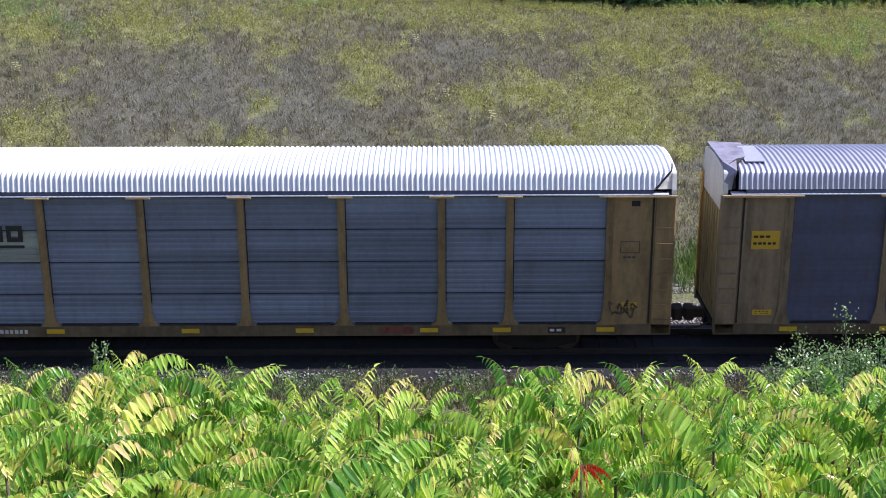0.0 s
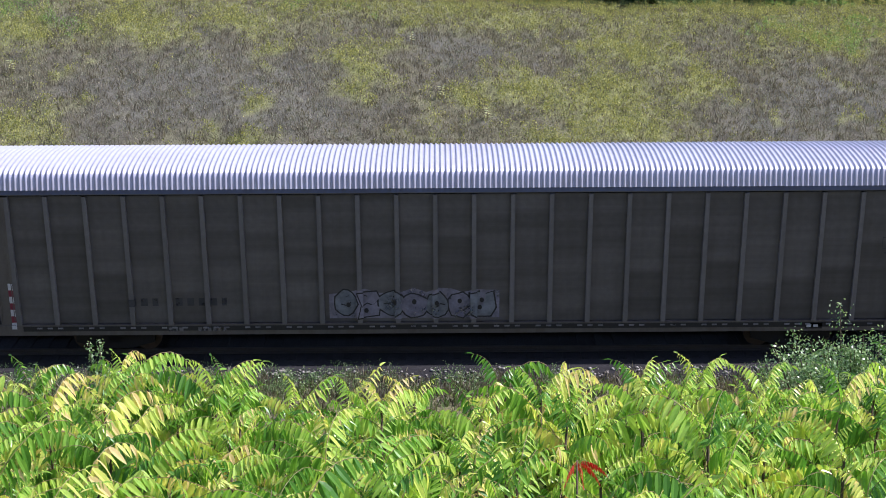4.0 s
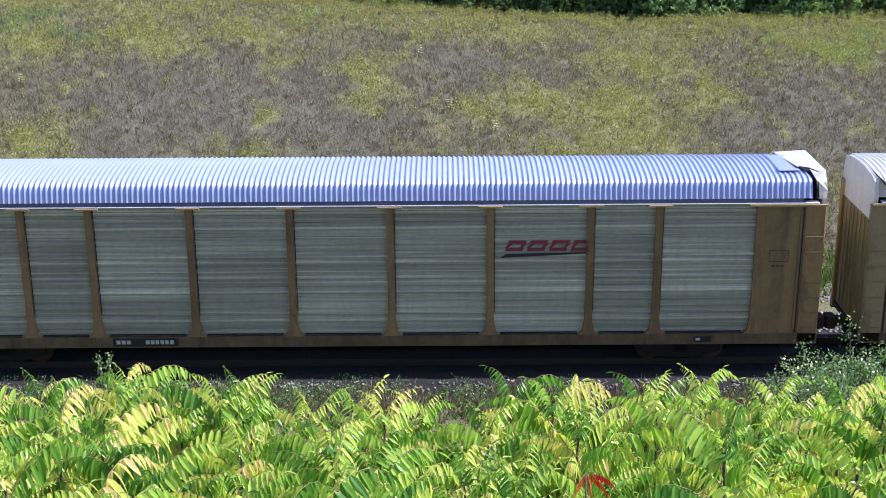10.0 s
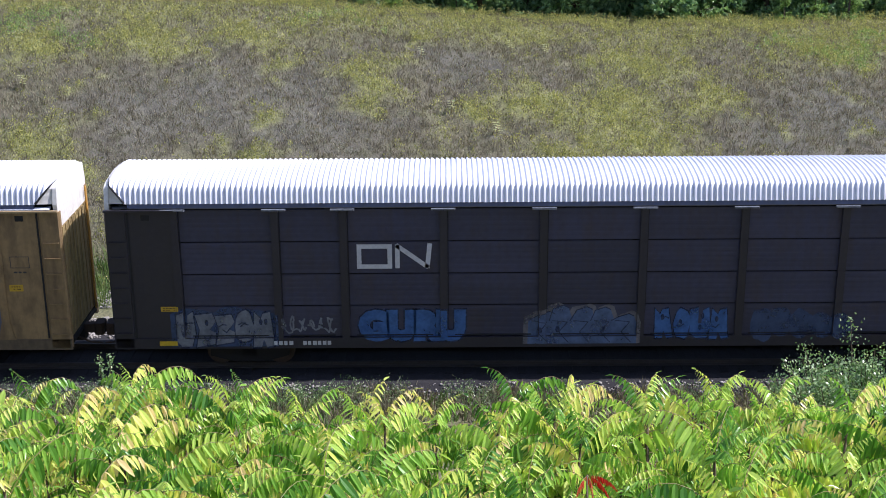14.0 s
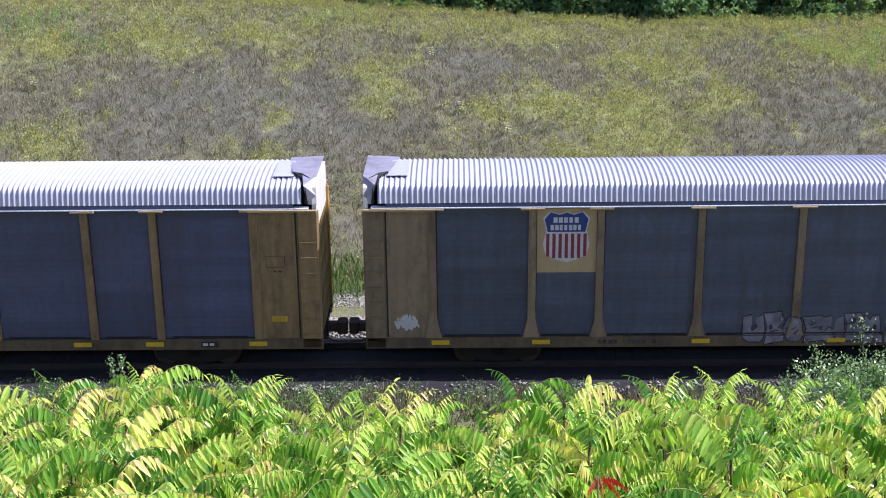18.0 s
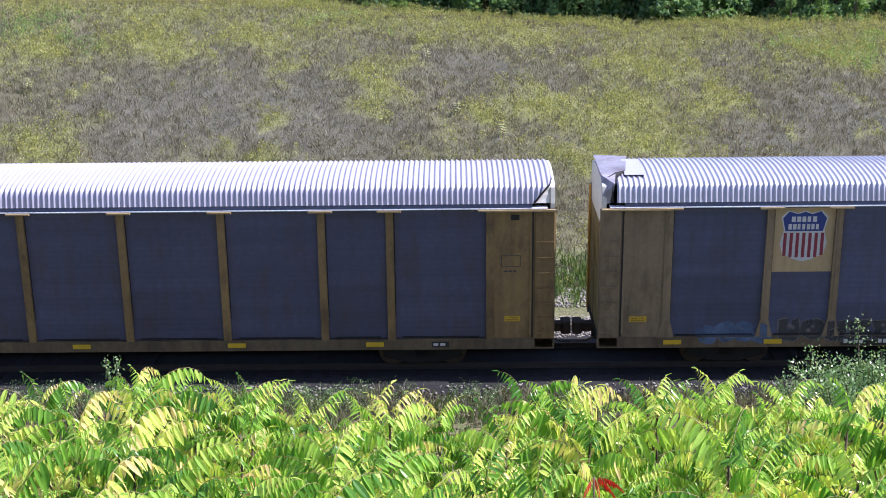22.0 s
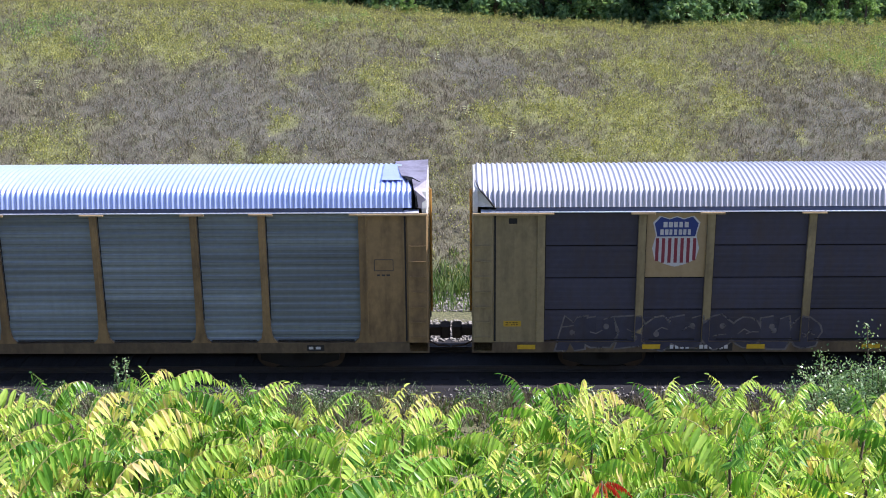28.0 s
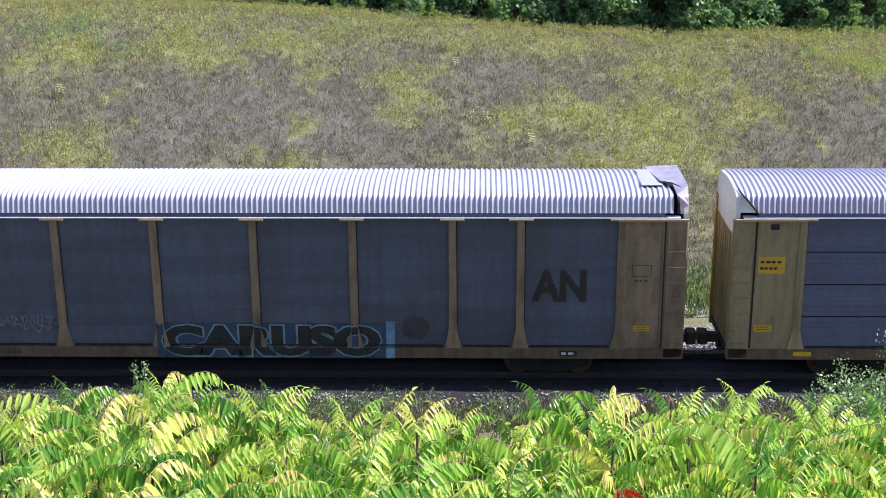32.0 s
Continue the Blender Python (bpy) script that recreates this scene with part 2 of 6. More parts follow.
for key, c in (("w", (0.56, 0.56, 0.58, 1)), ("k", (0.012, 0.012, 0.015, 1)), ("y", (0.55, 0.34, 0.02, 1)), ("r", (0.22, 0.025, 0.05, 1)),
               ("navy", (0.02, 0.045, 0.22, 1)), ("b", (0.04, 0.11, 0.30, 1)), ("lb", (0.18, 0.32, 0.48, 1)), ("g", (0.10, 0.15, 0.055, 1)),
               ("teal", (0.04, 0.18, 0.19, 1)), ("mint", (0.08, 0.27, 0.17, 1)), ("lilac", (0.25, 0.235, 0.30, 1)), ("pink", (0.36, 0.17, 0.26, 1)),
               ("grey", (0.21, 0.225, 0.26, 1)), ("db", (0.02, 0.035, 0.09, 1)), ("red2", (0.19, 0.045, 0.035, 1)), ("cream", (0.50, 0.42, 0.26, 1)),
               ("sky", (0.12, 0.36, 0.60, 1)), ("dk", (0.045, 0.045, 0.055, 1)), ("lg", (0.36, 0.39, 0.41, 1)), ("fade", (0.17, 0.16, 0.17, 1))):
    M[key] = flat("paint_" + key, c, 0.6, 0.0 if key in ("k", "y", "w", "r", "navy", "pink") else 0.3 if key in ("lg", "dk") else 0.55)
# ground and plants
# bed and ties: the shade under the train is put into these near-black colours
M["ballast"] = surface("shade_dark_stone", (0.022, 0.020, 0.023, 1), (0.012, 0.011, 0.013, 1), 0.95, 0, 1.2, 16, 0.9, 0, None, 0.35, 0.2)
M["wood_tie"] = surface("shade_dark_creosoted_timber", (0.018, 0.0165, 0.018, 1), (0.012, 0.011, 0.012, 1), 0.95, 0, 1, 14, 0.5)
M["bark"] = surface("grey_brown_bark", (0.13, 0.095, 0.06, 1), (0.07, 0.052, 0.036, 1), 0.9, 0, 3, 30, 0.6)
M["sumac"] = foliage("sumac_leaf", [(0.0, (0.08, 0.22, 0.028, 1)), (0.28, (0.22, 0.43, 0.055, 1)), (0.58, (0.47, 0.64, 0.125, 1)),
                                    (0.84, (0.68, 0.72, 0.18, 1)), (0.98, (0.82, 0.72, 0.28, 1)), (1.0, (0.78, 0.60, 0.30, 1))], 0.44, False, 0.31)
M["red_leaf"] = foliage("red_sumac_leaf", [(0.0, (0.55, 0.03, 0.02, 1)), (1.0, (0.48, 0.07, 0.03, 1))], 0.4)
M["rachis"] = surface("reddish_green_leaf_stalk", (0.24, 0.24, 0.08, 1), (0.26, 0.14, 0.07, 1), 0.6, 0, 6, 40, 0.05)
M["shrub"] = foliage("small_shrub_leaf", [(0.0, (0.07, 0.15, 0.05, 1)), (0.6, (0.18, 0.30, 0.11, 1)), (1.0, (0.48, 0.58, 0.34, 1))], 0.38, True, 0.3)
M["bush"] = foliage("sunlit_bush_leaf", [(0.0, (0.10, 0.20, 0.05, 1)), (0.6, (0.22, 0.36, 0.10, 1)), (1.0, (0.38, 0.50, 0.18, 1))], 0.45, True)
M["goldenrod"] = foliage("goldenrod_leaf", [(0.0, (0.15, 0.17, 0.065, 1)), (0.35, (0.255, 0.27, 0.095, 1)), (0.7, (0.385, 0.38, 0.125, 1)), (1.0, (0.52, 0.49, 0.18, 1))], 0.4, True, 0.8)
M["green_grass"] = foliage("green_grass", [(0.0, (0.06, 0.12, 0.03, 1)), (0.6, (0.12, 0.19, 0.05, 1)), (1.0, (0.20, 0.25, 0.08, 1))], 0.3, True, 0.7)
M["grey_herb"] = foliage("grey_green_herb", [(0.0, (0.10, 0.115, 0.07, 1)), (0.6, (0.19, 0.21, 0.13, 1)), (1.0, (0.36, 0.37, 0.27, 1))], 0.3, True, 0.7)
M["dry"] = foliage("dry_stems", [(0.0, (0.085, 0.072, 0.058, 1)), (0.5, (0.18, 0.156, 0.122, 1)), (0.85, (0.26, 0.235, 0.165, 1)), (1.0, (0.42, 0.39, 0.32, 1))], 0.35, True, 0.8)
M["tree_leaf"] = foliage("woodland_leaf", [(0.0, (0.065, 0.14, 0.055, 1)), (0.6, (0.17, 0.30, 0.125, 1)), (1.0, (0.31, 0.43, 0.19, 1))], 0.4, True)
M["milkweed"] = foliage("pale_weed_leaf", [(0.0, (0.30, 0.38, 0.16, 1)), (1.0, (0.62, 0.60, 0.36, 1))], 0.3, True)


# ---- mesh helpers ----
class Geo:
    """Collects faces for one mesh."""

    def __init__(self):
        self.v, self.f = [], []

    def add(self, verts, faces):
        k = len(self.v)
        self.v += [tuple(p) for p in verts]
        self.f += [tuple(i + k for i in f) for f in faces]
        return self

    def box(self, x0, x1, y0, y1, z0, z1, c=0.0):
        """A box; c cuts its long upright edges."""
        if c <= 0:
            p = [(x, y, z) for z in (z0, z1) for x, y in ((x0, y0), (x1, y0), (x1, y1), (x0, y1))]
            return self.add(p, [(0, 3, 2, 1), (4, 5, 6, 7), (0, 1, 5, 4), (1, 2, 6, 5), (2, 3, 7, 6), (3, 0, 4, 7)])
        ring = [(x0 + c, y0), (x1 - c, y0), (x1, y0 + c), (x1, y1 - c), (x1 - c, y1), (x0 + c, y1), (x0, y1 - c), (x0, y0 + c)]
        p = [(x, y, z) for z in (z0, z1) for x, y in ring]
        return self.add(p, [tuple(range(7, -1, -1)), tuple(range(8, 16))] + [(i, (i + 1) % 8, (i + 1) % 8 + 8, i + 8) for i in range(8)])

    def prism(self, pts, y0, y1):
        """A polygon in x and z, drawn out from y0 to y1."""
        n = len(pts)
        return self.add([(x, y0, z) for x, z in pts] + [(x, y1, z) for x, z in pts],
                        [tuple(range(n)), tuple(range(2 * n - 1, n - 1, -1))] + [(i, i + n, (i + 1) % n + n, (i + 1) % n) for i in range(n)])

    def beam(self, pts, x0, x1):
        """A polygon in y and z, drawn out along x."""
        n = len(pts)
        return self.add([(x0, y, z) for y, z in pts] + [(x1, y, z) for y, z in pts],
                        [tuple(range(n)), tuple(range(2 * n - 1, n - 1, -1))] + [(i, i + n, (i + 1) % n + n, (i + 1) % n) for i in range(n)])

    def tube(self, pts, radii, sides=6):
        """A tapered tube along points."""
        k = len(self.v)
        pts = [Vector(p) for p in pts]
        for i, p in enumerate(pts):
            d = (pts[min(i + 1, len(pts) - 1)] - pts[max(i - 1, 0)]).normalized()
            a = d.cross(Vector((0.31, 0.95, 0.1))).normalized()
            b = d.cross(a)
            for s in range(sides):
                w = 2 * math.pi * s / sides
                self.v.append(tuple(p + (a * math.cos(w) + b * math.sin(w)) * radii[i]))
        for i in range(len(pts) - 1):
            for s in range(sides):
                q = k + i * sides
                self.f.append((q + s, q + (s + 1) % sides, q + sides + (s + 1) % sides, q + sides + s))
        self.f.append(tuple(k + s for s in range(sides))[::-1])
        self.f.append(tuple(k + (len(pts) - 1) * sides + s for s in range(sides)))
        return self

    def disc(self, x, y0, y1, z, r, sides=20):
        ring = [(x + r * math.cos(2 * math.pi * i / sides), z + r * math.sin(2 * math.pi * i / sides)) for i in range(sides)]
        return self.prism(ring, y0, y1)

    def mesh(self, name, mat, smooth=False):
        me = bpy.data.meshes.new(name)
        me.from_pydata(self.v, [], self.f)
        me.materials.append(mat)
        if smooth:
            me.polygons.foreach_set("use_smooth", [True] * len(me.polygons))
        me.update()
        return me


CACHE = {}


def shared(key, make):
    """One mesh for all alike pieces."""
    if key not in CACHE:
        CACHE[key] = make()
    return CACHE[key]


def part(name, data, parent, label="", at=None):
    ob = new(name, data)
    ob.parent = parent
    if at:
        ob.location = at
    if label:
        ob["label"] = label
    return ob


def array_mesh(name, verts, faces, mat):
    """A mesh out of number arrays; faces all have the same number of corners."""
    me = bpy.data.meshes.new(name)
    verts, faces = np.asarray(verts, dtype=np.float32), np.asarray(faces, dtype=np.int32)
    me.vertices.add(len(verts))
    me.vertices.foreach_set("co", verts.ravel())
    k = faces.shape[1]
    me.loops.add(faces.size)
    me.loops.foreach_set("vertex_index", faces.ravel())
    me.polygons.add(len(faces))
    me.polygons.foreach_set("loop_start", np.arange(0, faces.size, k, dtype=np.int32))
    me.materials.append(mat)
    me.update(calc_edges=True)
    me.validate()
    return me


# ---- ground ----
def crest(x):
    return np.interp(x, [-60, -27, -13.4, -4.9, 1, 6, 10, 22, 60], [6.2, 6.0, 5.4, 4.8, 4.3, 3.9, 3.75, 3.75, 3.9])


def terrain(x, y):
    """Height of the ground: viewer's bank, ditch, track bed, far slope and the level field behind its crest."""
    bank = np.interp(y, [-1200, -60, -38, -36.2, -34.0, -31.5, -28, -20, -10, -6.0, -3.4], [16, 14.2, 14.0, 13.7, 12.4, 11.2, 9.4, 5.0, 0.4, -0.35, -0.45])
    slope = np.clip((y - 7.0) / 29.0, 0, 1)
    slope = slope - 0.035 * np.sin(slope * math.pi * 2)
    far = -0.4 + (crest(x) + 0.4) * slope - np.clip(y - 37, 0, 12) * 0.07
    bumps = 0.10 * np.sin(x * 0.9 + 1.3 * np.sin(y * 0.45)) * np.sin(y * 0.8) + 0.05 * np.sin(x * 2.3 + y * 1.1)
    flatness = np.clip((np.abs(y) - 5) / 6, 0, 1)
    return np.where(y < 0, bank, far) + bumps * flatness * np.where(y > 60, 0, 1)


# stands of goldenrod on the slope: x, y, half-widths
STANDS = [(-21.1, 28.5, 2.6, 3.2), (-15.1, 29.7, 3.4, 2.7), (-10.5, 31, 2.9, 2), (-3.9, 26.8, 1.5, 3.3), (-3.2, 23.4, 1, 1.7), (1.8, 23.6, .8, 2.1),
          (4.4, 23.9, 1.9, 2.9), (7.7, 23, 3.1, 4.2), (9.7, 29.8, 3.1, 3), (-17.7, 19.1, 1.9, 2.4), (-8.1, 18.5, 1.6, 1.4), (9, 19.3, 2.5, 1.8),
          (19.9, 31.9, 3.4, 3.1), (12.3, 25, 1.6, 2.2), (5.5, 18.3, 1.8, 1.2)]
small = np.random.default_rng(41)
STANDS += [(small.uniform(-26, 26), small.uniform(12, 35), small.uniform(0.25, 0.8), small.uniform(0.4, 1.5)) for _ in range(36)]
GREENS = [(-22.0, 32.0, 2.2, 2.0), (-18.5, 30.0, 1.6, 1.0), (20.5, 31.5, 2.4, 2.0), (17.5, 33.0, 2.0, 0.9), (23.5, 33.0, 2.0, 1.5), (-6.0, 34.5, 3.0, 0.6)]
BARE = [(-12.4, 22.2, 5.2, 4.6), (-6.5, 20.5, 4.0, 3.6), (18.6, 22.8, 4.2, 4.8), (14.8, 20.5, 2.6, 2.4), (0.5, 29.4, 2.6, 3), (-7.6, 25.1, 2.7, 2.7)]
BARE += [(small.uniform(-26, 26), small.uniform(12, 32), small.uniform(0.3, 0.9), small.uniform(0.4, 1.2)) for _ in range(30)]


def blot(x, y, spots):
    v = np.zeros(np.broadcast(x, y).shape)
    wx, wy = x + 0.6 * np.sin(y * 1.7) + 0.35 * np.sin(x * 3.1 + y), y + 0.8 * np.sin(x * 1.3) + 0.4 * np.sin(x * 2.9 - y * 1.2)
    for cx, cy, a, b in spots:
        v = np.maximum(v, 1.25 - np.hypot((wx - cx) / a, (wy - cy) / b))
    return np.clip(v * 1.15 + 0.16 * np.sin(x * 5.1 + 2 * np.sin(y * 3.3)) * np.sin(y * 4.3 + x) * (v > 0), 0, 1)


def gold(x, y):
    """How much goldenrod grows at a place of the far slope."""
    rim = np.clip((y - 30.5 + 1.2 * np.sin(x * 0.7)) / 3.5, 0, 1) * (0.62 + 0.25 * np.sin(x * 0.21 + 0.4) * np.sin(y * 0.9 + x * 0.5))
    base = 0.16 + 0.12 * np.sin(x * 0.55 + 2 * np.sin(y * 0.3)) * np.sin(y * 0.7 + x * 0.2)
    return np.clip(np.maximum(np.maximum(blot(x, y, STANDS), rim), base) - 0.42 * blot(x, y, BARE) * (y < 31), 0, 1)


def ground():
    xs = np.unique(np.concatenate([np.linspace(-1500, -60, 9), np.linspace(-60, -30, 16), np.arange(-30, 30.01, 0.4), np.linspace(30, 60, 16), np.linspace(60, 1500, 9)]))
    ys = np.unique(np.concatenate([np.linspace(-1200, -60, 7), np.arange(-60, -8, 1.0), np.arange(-8, 8, 0.5), np.arange(8, 42, 0.4), np.linspace(42, 70, 15), np.linspace(70, 2200, 10)]))
    gx, gy = np.meshgrid(xs, ys)
    gz = terrain(gx, gy)
    nx, ny = len(xs), len(ys)
    idx = np.arange(nx * ny).reshape(ny, nx)
    faces = np.stack([idx[:-1, :-1], idx[:-1, 1:], idx[1:, 1:], idx[1:, :-1]], -1).reshape(-1, 4)
    m, n, l = node_mat("field_soil_and_thatch")
    me = array_mesh("ground", np.stack([gx, gy, gz], -1).reshape(-1, 3), faces, m)
    me.polygons.foreach_set("use_smooth", [True] * len(me.polygons))
    at = me.attributes.new("cover", "FLOAT_COLOR", "POINT")
    g = np.where(gy > 5, gold(gx, gy), 0.35).ravel()
    lush = np.clip(1 - np.abs(gy - 7.2) / 3.0, 0, 1).ravel()
    bare = (blot(gx, gy, BARE) * (gy > 8)).ravel()
    at.data.foreach_set("color", np.stack([g, lush, bare, np.ones_like(g)], -1).ravel())
    att = n.new("ShaderNodeAttribute")
    att.attribute_name = "cover"
    sep = n.new("ShaderNodeSeparateColor")
    l.new(att.outputs["Color"], sep.inputs[0])
    co = n.new("ShaderNodeTexCoord")
    nz, nf = n.new("ShaderNodeTexNoise"), n.new("ShaderNodeTexNoise")
    nz.inputs["Scale"].default_value, nz.inputs["Detail"].default_value = 1.1, 6
    nf.inputs["Scale"].default_value, nf.inputs["Detail"].default_value = 13, 7
    l.new(co.outputs["Object"], nz.inputs["Vector"])
    l.new(co.outputs["Object"], nf.inputs["Vector"])

    def mix(fac, a, b):
        x = n.new("ShaderNodeMix")
        x.data_type = "RGBA"
        for sock, val in ((x.inputs[0], fac), (x.inputs[6], a), (x.inputs[7], b)):
            if isinstance(val, tuple):
                sock.default_value = val
            else:
                l.new(val, sock)
        return x.outputs[2]

    fine = n.new("ShaderNodeMapRange")
    fine.inputs[1].default_value, fine.inputs[2].default_value = 0.35, 0.65
    l.new(nf.outputs["Fac"], fine.inputs[0])
    earth = mix(fine.outputs[0], (0.065, 0.057, 0.038, 1), (0.15, 0.135, 0.09, 1))
    pale = mix(fine.outputs[0], (0.062, 0.058, 0.042, 1), (0.15, 0.142, 0.112, 1))
    earth = mix(sep.outputs[2], earth, pale)
    herb = mix(fine.outputs[0], (0.135, 0.145, 0.055, 1), (0.30, 0.30, 0.105, 1))
    green = mix(fine.outputs[0], (0.05, 0.085, 0.02, 1), (0.12, 0.17, 0.045, 1))
    w = n.new("ShaderNodeMath")
    w.operation = "MULTIPLY_ADD"
    w.inputs[1].default_value, w.inputs[2].default_value = 0.7, -0.35
    l.new(nz.outputs["Fac"], w.inputs[0])
    s = n.new("ShaderNodeMath")
    s.operation, s.use_clamp = "ADD", True
    l.new(w.outputs[0], s.inputs[0])
    l.new(sep.outputs[0], s.inputs[1])
    col = mix(sep.outputs[1], mix(s.outputs[0], earth, herb), green)
    b = n["Principled BSDF"]
    l.new(col, b.inputs["Base Color"])
    b.inputs["Roughness"].default_value = 0.95
    bp = n.new("ShaderNodeBump")
    bp.inputs["Strength"].default_value, bp.inputs["Distance"].default_value = 0.8, 0.08
    l.new(nf.outputs["Fac"], bp.inputs["Height"])
    l.new(bp.outputs[0], b.inputs["Normal"])
    tagged(new("ground", me), "grassy railway cutting with dry earth and goldenrod", "ground", kind="structure")


ground()


def track():
    """Ballast bed with two rails on timber ties."""
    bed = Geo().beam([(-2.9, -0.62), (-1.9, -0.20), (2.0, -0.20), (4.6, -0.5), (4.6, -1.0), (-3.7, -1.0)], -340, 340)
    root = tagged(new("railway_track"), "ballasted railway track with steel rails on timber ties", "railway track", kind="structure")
    part("ballast_bed", bed.mesh("ballast_bed", M["ballast"]), root, "crushed stone ballast, coloured near-black for the shade under the train")
    rail = [(-0.07, -0.17), (0.07, -0.17), (0.07, -0.15), (0.012, -0.12), (0.012, -0.045), (0.036, -0.03), (0.036, -0.005), (0.028, 0),
            (-0.028, 0), (-0.036, -0.005), (-0.036, -0.03), (-0.012, -0.045), (-0.012, -0.12), (-0.07, -0.15)]
    me = Geo().beam(rail, -340, 340).mesh("rail", M["steel"])
    for y in (-0.75, 0.75):
        part("rail", me, root, at=(0, y, 0))
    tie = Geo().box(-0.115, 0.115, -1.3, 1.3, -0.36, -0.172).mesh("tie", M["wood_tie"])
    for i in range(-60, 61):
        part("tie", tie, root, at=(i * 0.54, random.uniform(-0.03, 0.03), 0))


track()


def scatter_stones():
    """Loose ballast stones on both shoulders, where the bed can be seen."""
    rng = np.random.default_rng(5)
    ico = np.array([(0, 0, 1), (0.9, 0, 0.35), (0.25, 0.85, 0.4), (-0.75, 0.5, 0.3), (-0.7, -0.55, 0.35), (0.3, -0.85, 0.3), (0, 0, -0.6)])
    fc = np.array([(0, 1, 2), (0, 2, 3), (0, 3, 4), (0, 4, 5), (0, 5, 1), (6, 2, 1), (6, 3, 2), (6, 4, 3), (6, 5, 4), (6, 1, 5)])
    N = 22000
    x = rng.uniform(-17, 17, N)
    y = np.where(rng.random(N) < 0.94, rng.uniform(1.6, 6.6, N), -1.9 - np.abs(rng.normal(0, 0.6, N)))
    z = np.where(y > 4.8, terrain(x, y), np.interp(y, [-2.9, -1.9, 2.0, 4.6, 4.8], [-0.62, -0.20, -0.20, -0.5, -0.47]))
    size = rng.uniform(0.03, 0.075, N)
    a = rng.uniform(0, 6.28, N)
    p = ico[None] * size[:, None, None] * rng.uniform(0.7, 1.3, (N, 7, 1))
    ca, sa = np.cos(a)[:, None], np.sin(a)[:, None]
    q = np.stack([p[..., 0] * ca - p[..., 1] * sa + x[:, None], p[..., 0] * sa + p[..., 1] * ca + y[:, None], p[..., 2] * 0.8 + z[:, None]], -1)
    faces = (fc[None] + 7 * np.arange(N)[:, None, None]).reshape(-1, 3)
    m = surface("loose_stone", (0.42, 0.385, 0.35, 1), (0.16, 0.145, 0.135, 1), 0.9, 0, 5, 40, 0.3, 0, None, 0.7, 0)
    tagged(new("ballast_stones", array_mesh("ballast_stones", q.reshape(-1, 3), faces, m)), "loose grey and rust-stained ballast stones", "gravel", kind="stuff")


scatter_stones()


def tufts(name, label, mat, x, y, h, w, blades, lean, seed, category="grass"):
    """Tufts of narrow blades, two triangles each, standing on the ground at the places given."""
    rng = np.random.default_rng(seed)
    n = len(x) * blades
    bx, by = np.repeat(x, blades), np.repeat(y, blades)
    hh = np.repeat(h, blades) * rng.uniform(0.45, 1.1, n)
    bx, by = bx + rng.normal(0, 0.09, n), by + rng.normal(0, 0.09, n)
    z = terrain(bx, by) - 0.03
    a, t = rng.uniform(0, 6.28, n), rng.uniform(0, 6.28, n)
    ln = hh * rng.uniform(0.1, lean, n)
    ww = w * rng.uniform(0.6, 1.4, n)
    dx, dy = np.cos(a) * ww, np.sin(a) * ww
    mx, my = bx + np.cos(t) * ln * 0.4, by + np.sin(t) * ln * 0.4
    p = np.stack([np.stack([bx - dx * 0.5, by - dy * 0.5, z], -1), np.stack([bx + dx * 0.5, by + dy * 0.5, z], -1),
                  np.stack([mx + dx, my + dy, z + hh * 0.6], -1), np.stack([mx - dx, my - dy, z + hh * 0.6], -1),
                  np.stack([bx + np.cos(t) * ln, by + np.sin(t) * ln, z + hh], -1)], 1)
    k = 5 * np.arange(n)[:, None]
    faces = np.concatenate([np.array([[0, 1, 2]]) + k, np.array([[0, 2, 3]]) + k, np.array([[3, 2, 4]]) + k])
    return tagged(new(name, array_mesh(name, p.reshape(-1, 3), faces, mat)), label, category, kind="stuff")


def leafy(name, label, mat, x, y, h, size, count, seed, category):
    """Bushy herbs: small tilted leaves round each stalk."""
    rng = np.random.default_rng(seed)
    n = len(x) * count
    f = rng.random(n) ** 0.7
    hh = np.repeat(h, count) * f
    spread = 0.13 * (1.1 - 0.5 * f)
    bx, by = np.repeat(x, count) + rng.normal(0, 1, n) * spread, np.repeat(y, count) + rng.normal(0, 1, n) * spread
    c = np.stack([bx, by, terrain(bx, by) + hh], -1)
    u = rng.normal(0, 1, (n, 3)) * np.array([0.7, 0.7, 1.5])
    u /= np.linalg.norm(u, axis=1)[:, None]
    v = np.cross(u, rng.normal(0, 1, (n, 3)))
    v /= np.linalg.norm(v, axis=1)[:, None]
    s = size * rng.uniform(0.6, 1.4, (n, 1))
    q = np.stack([c - u * s, c + v * s * 0.45, c + u * s, c - v * s * 0.45], 1)
    return tagged(new(name, array_mesh(name, q.reshape(-1, 3), np.arange(4 * n).reshape(-1, 4), mat)), label, category, kind="stuff")


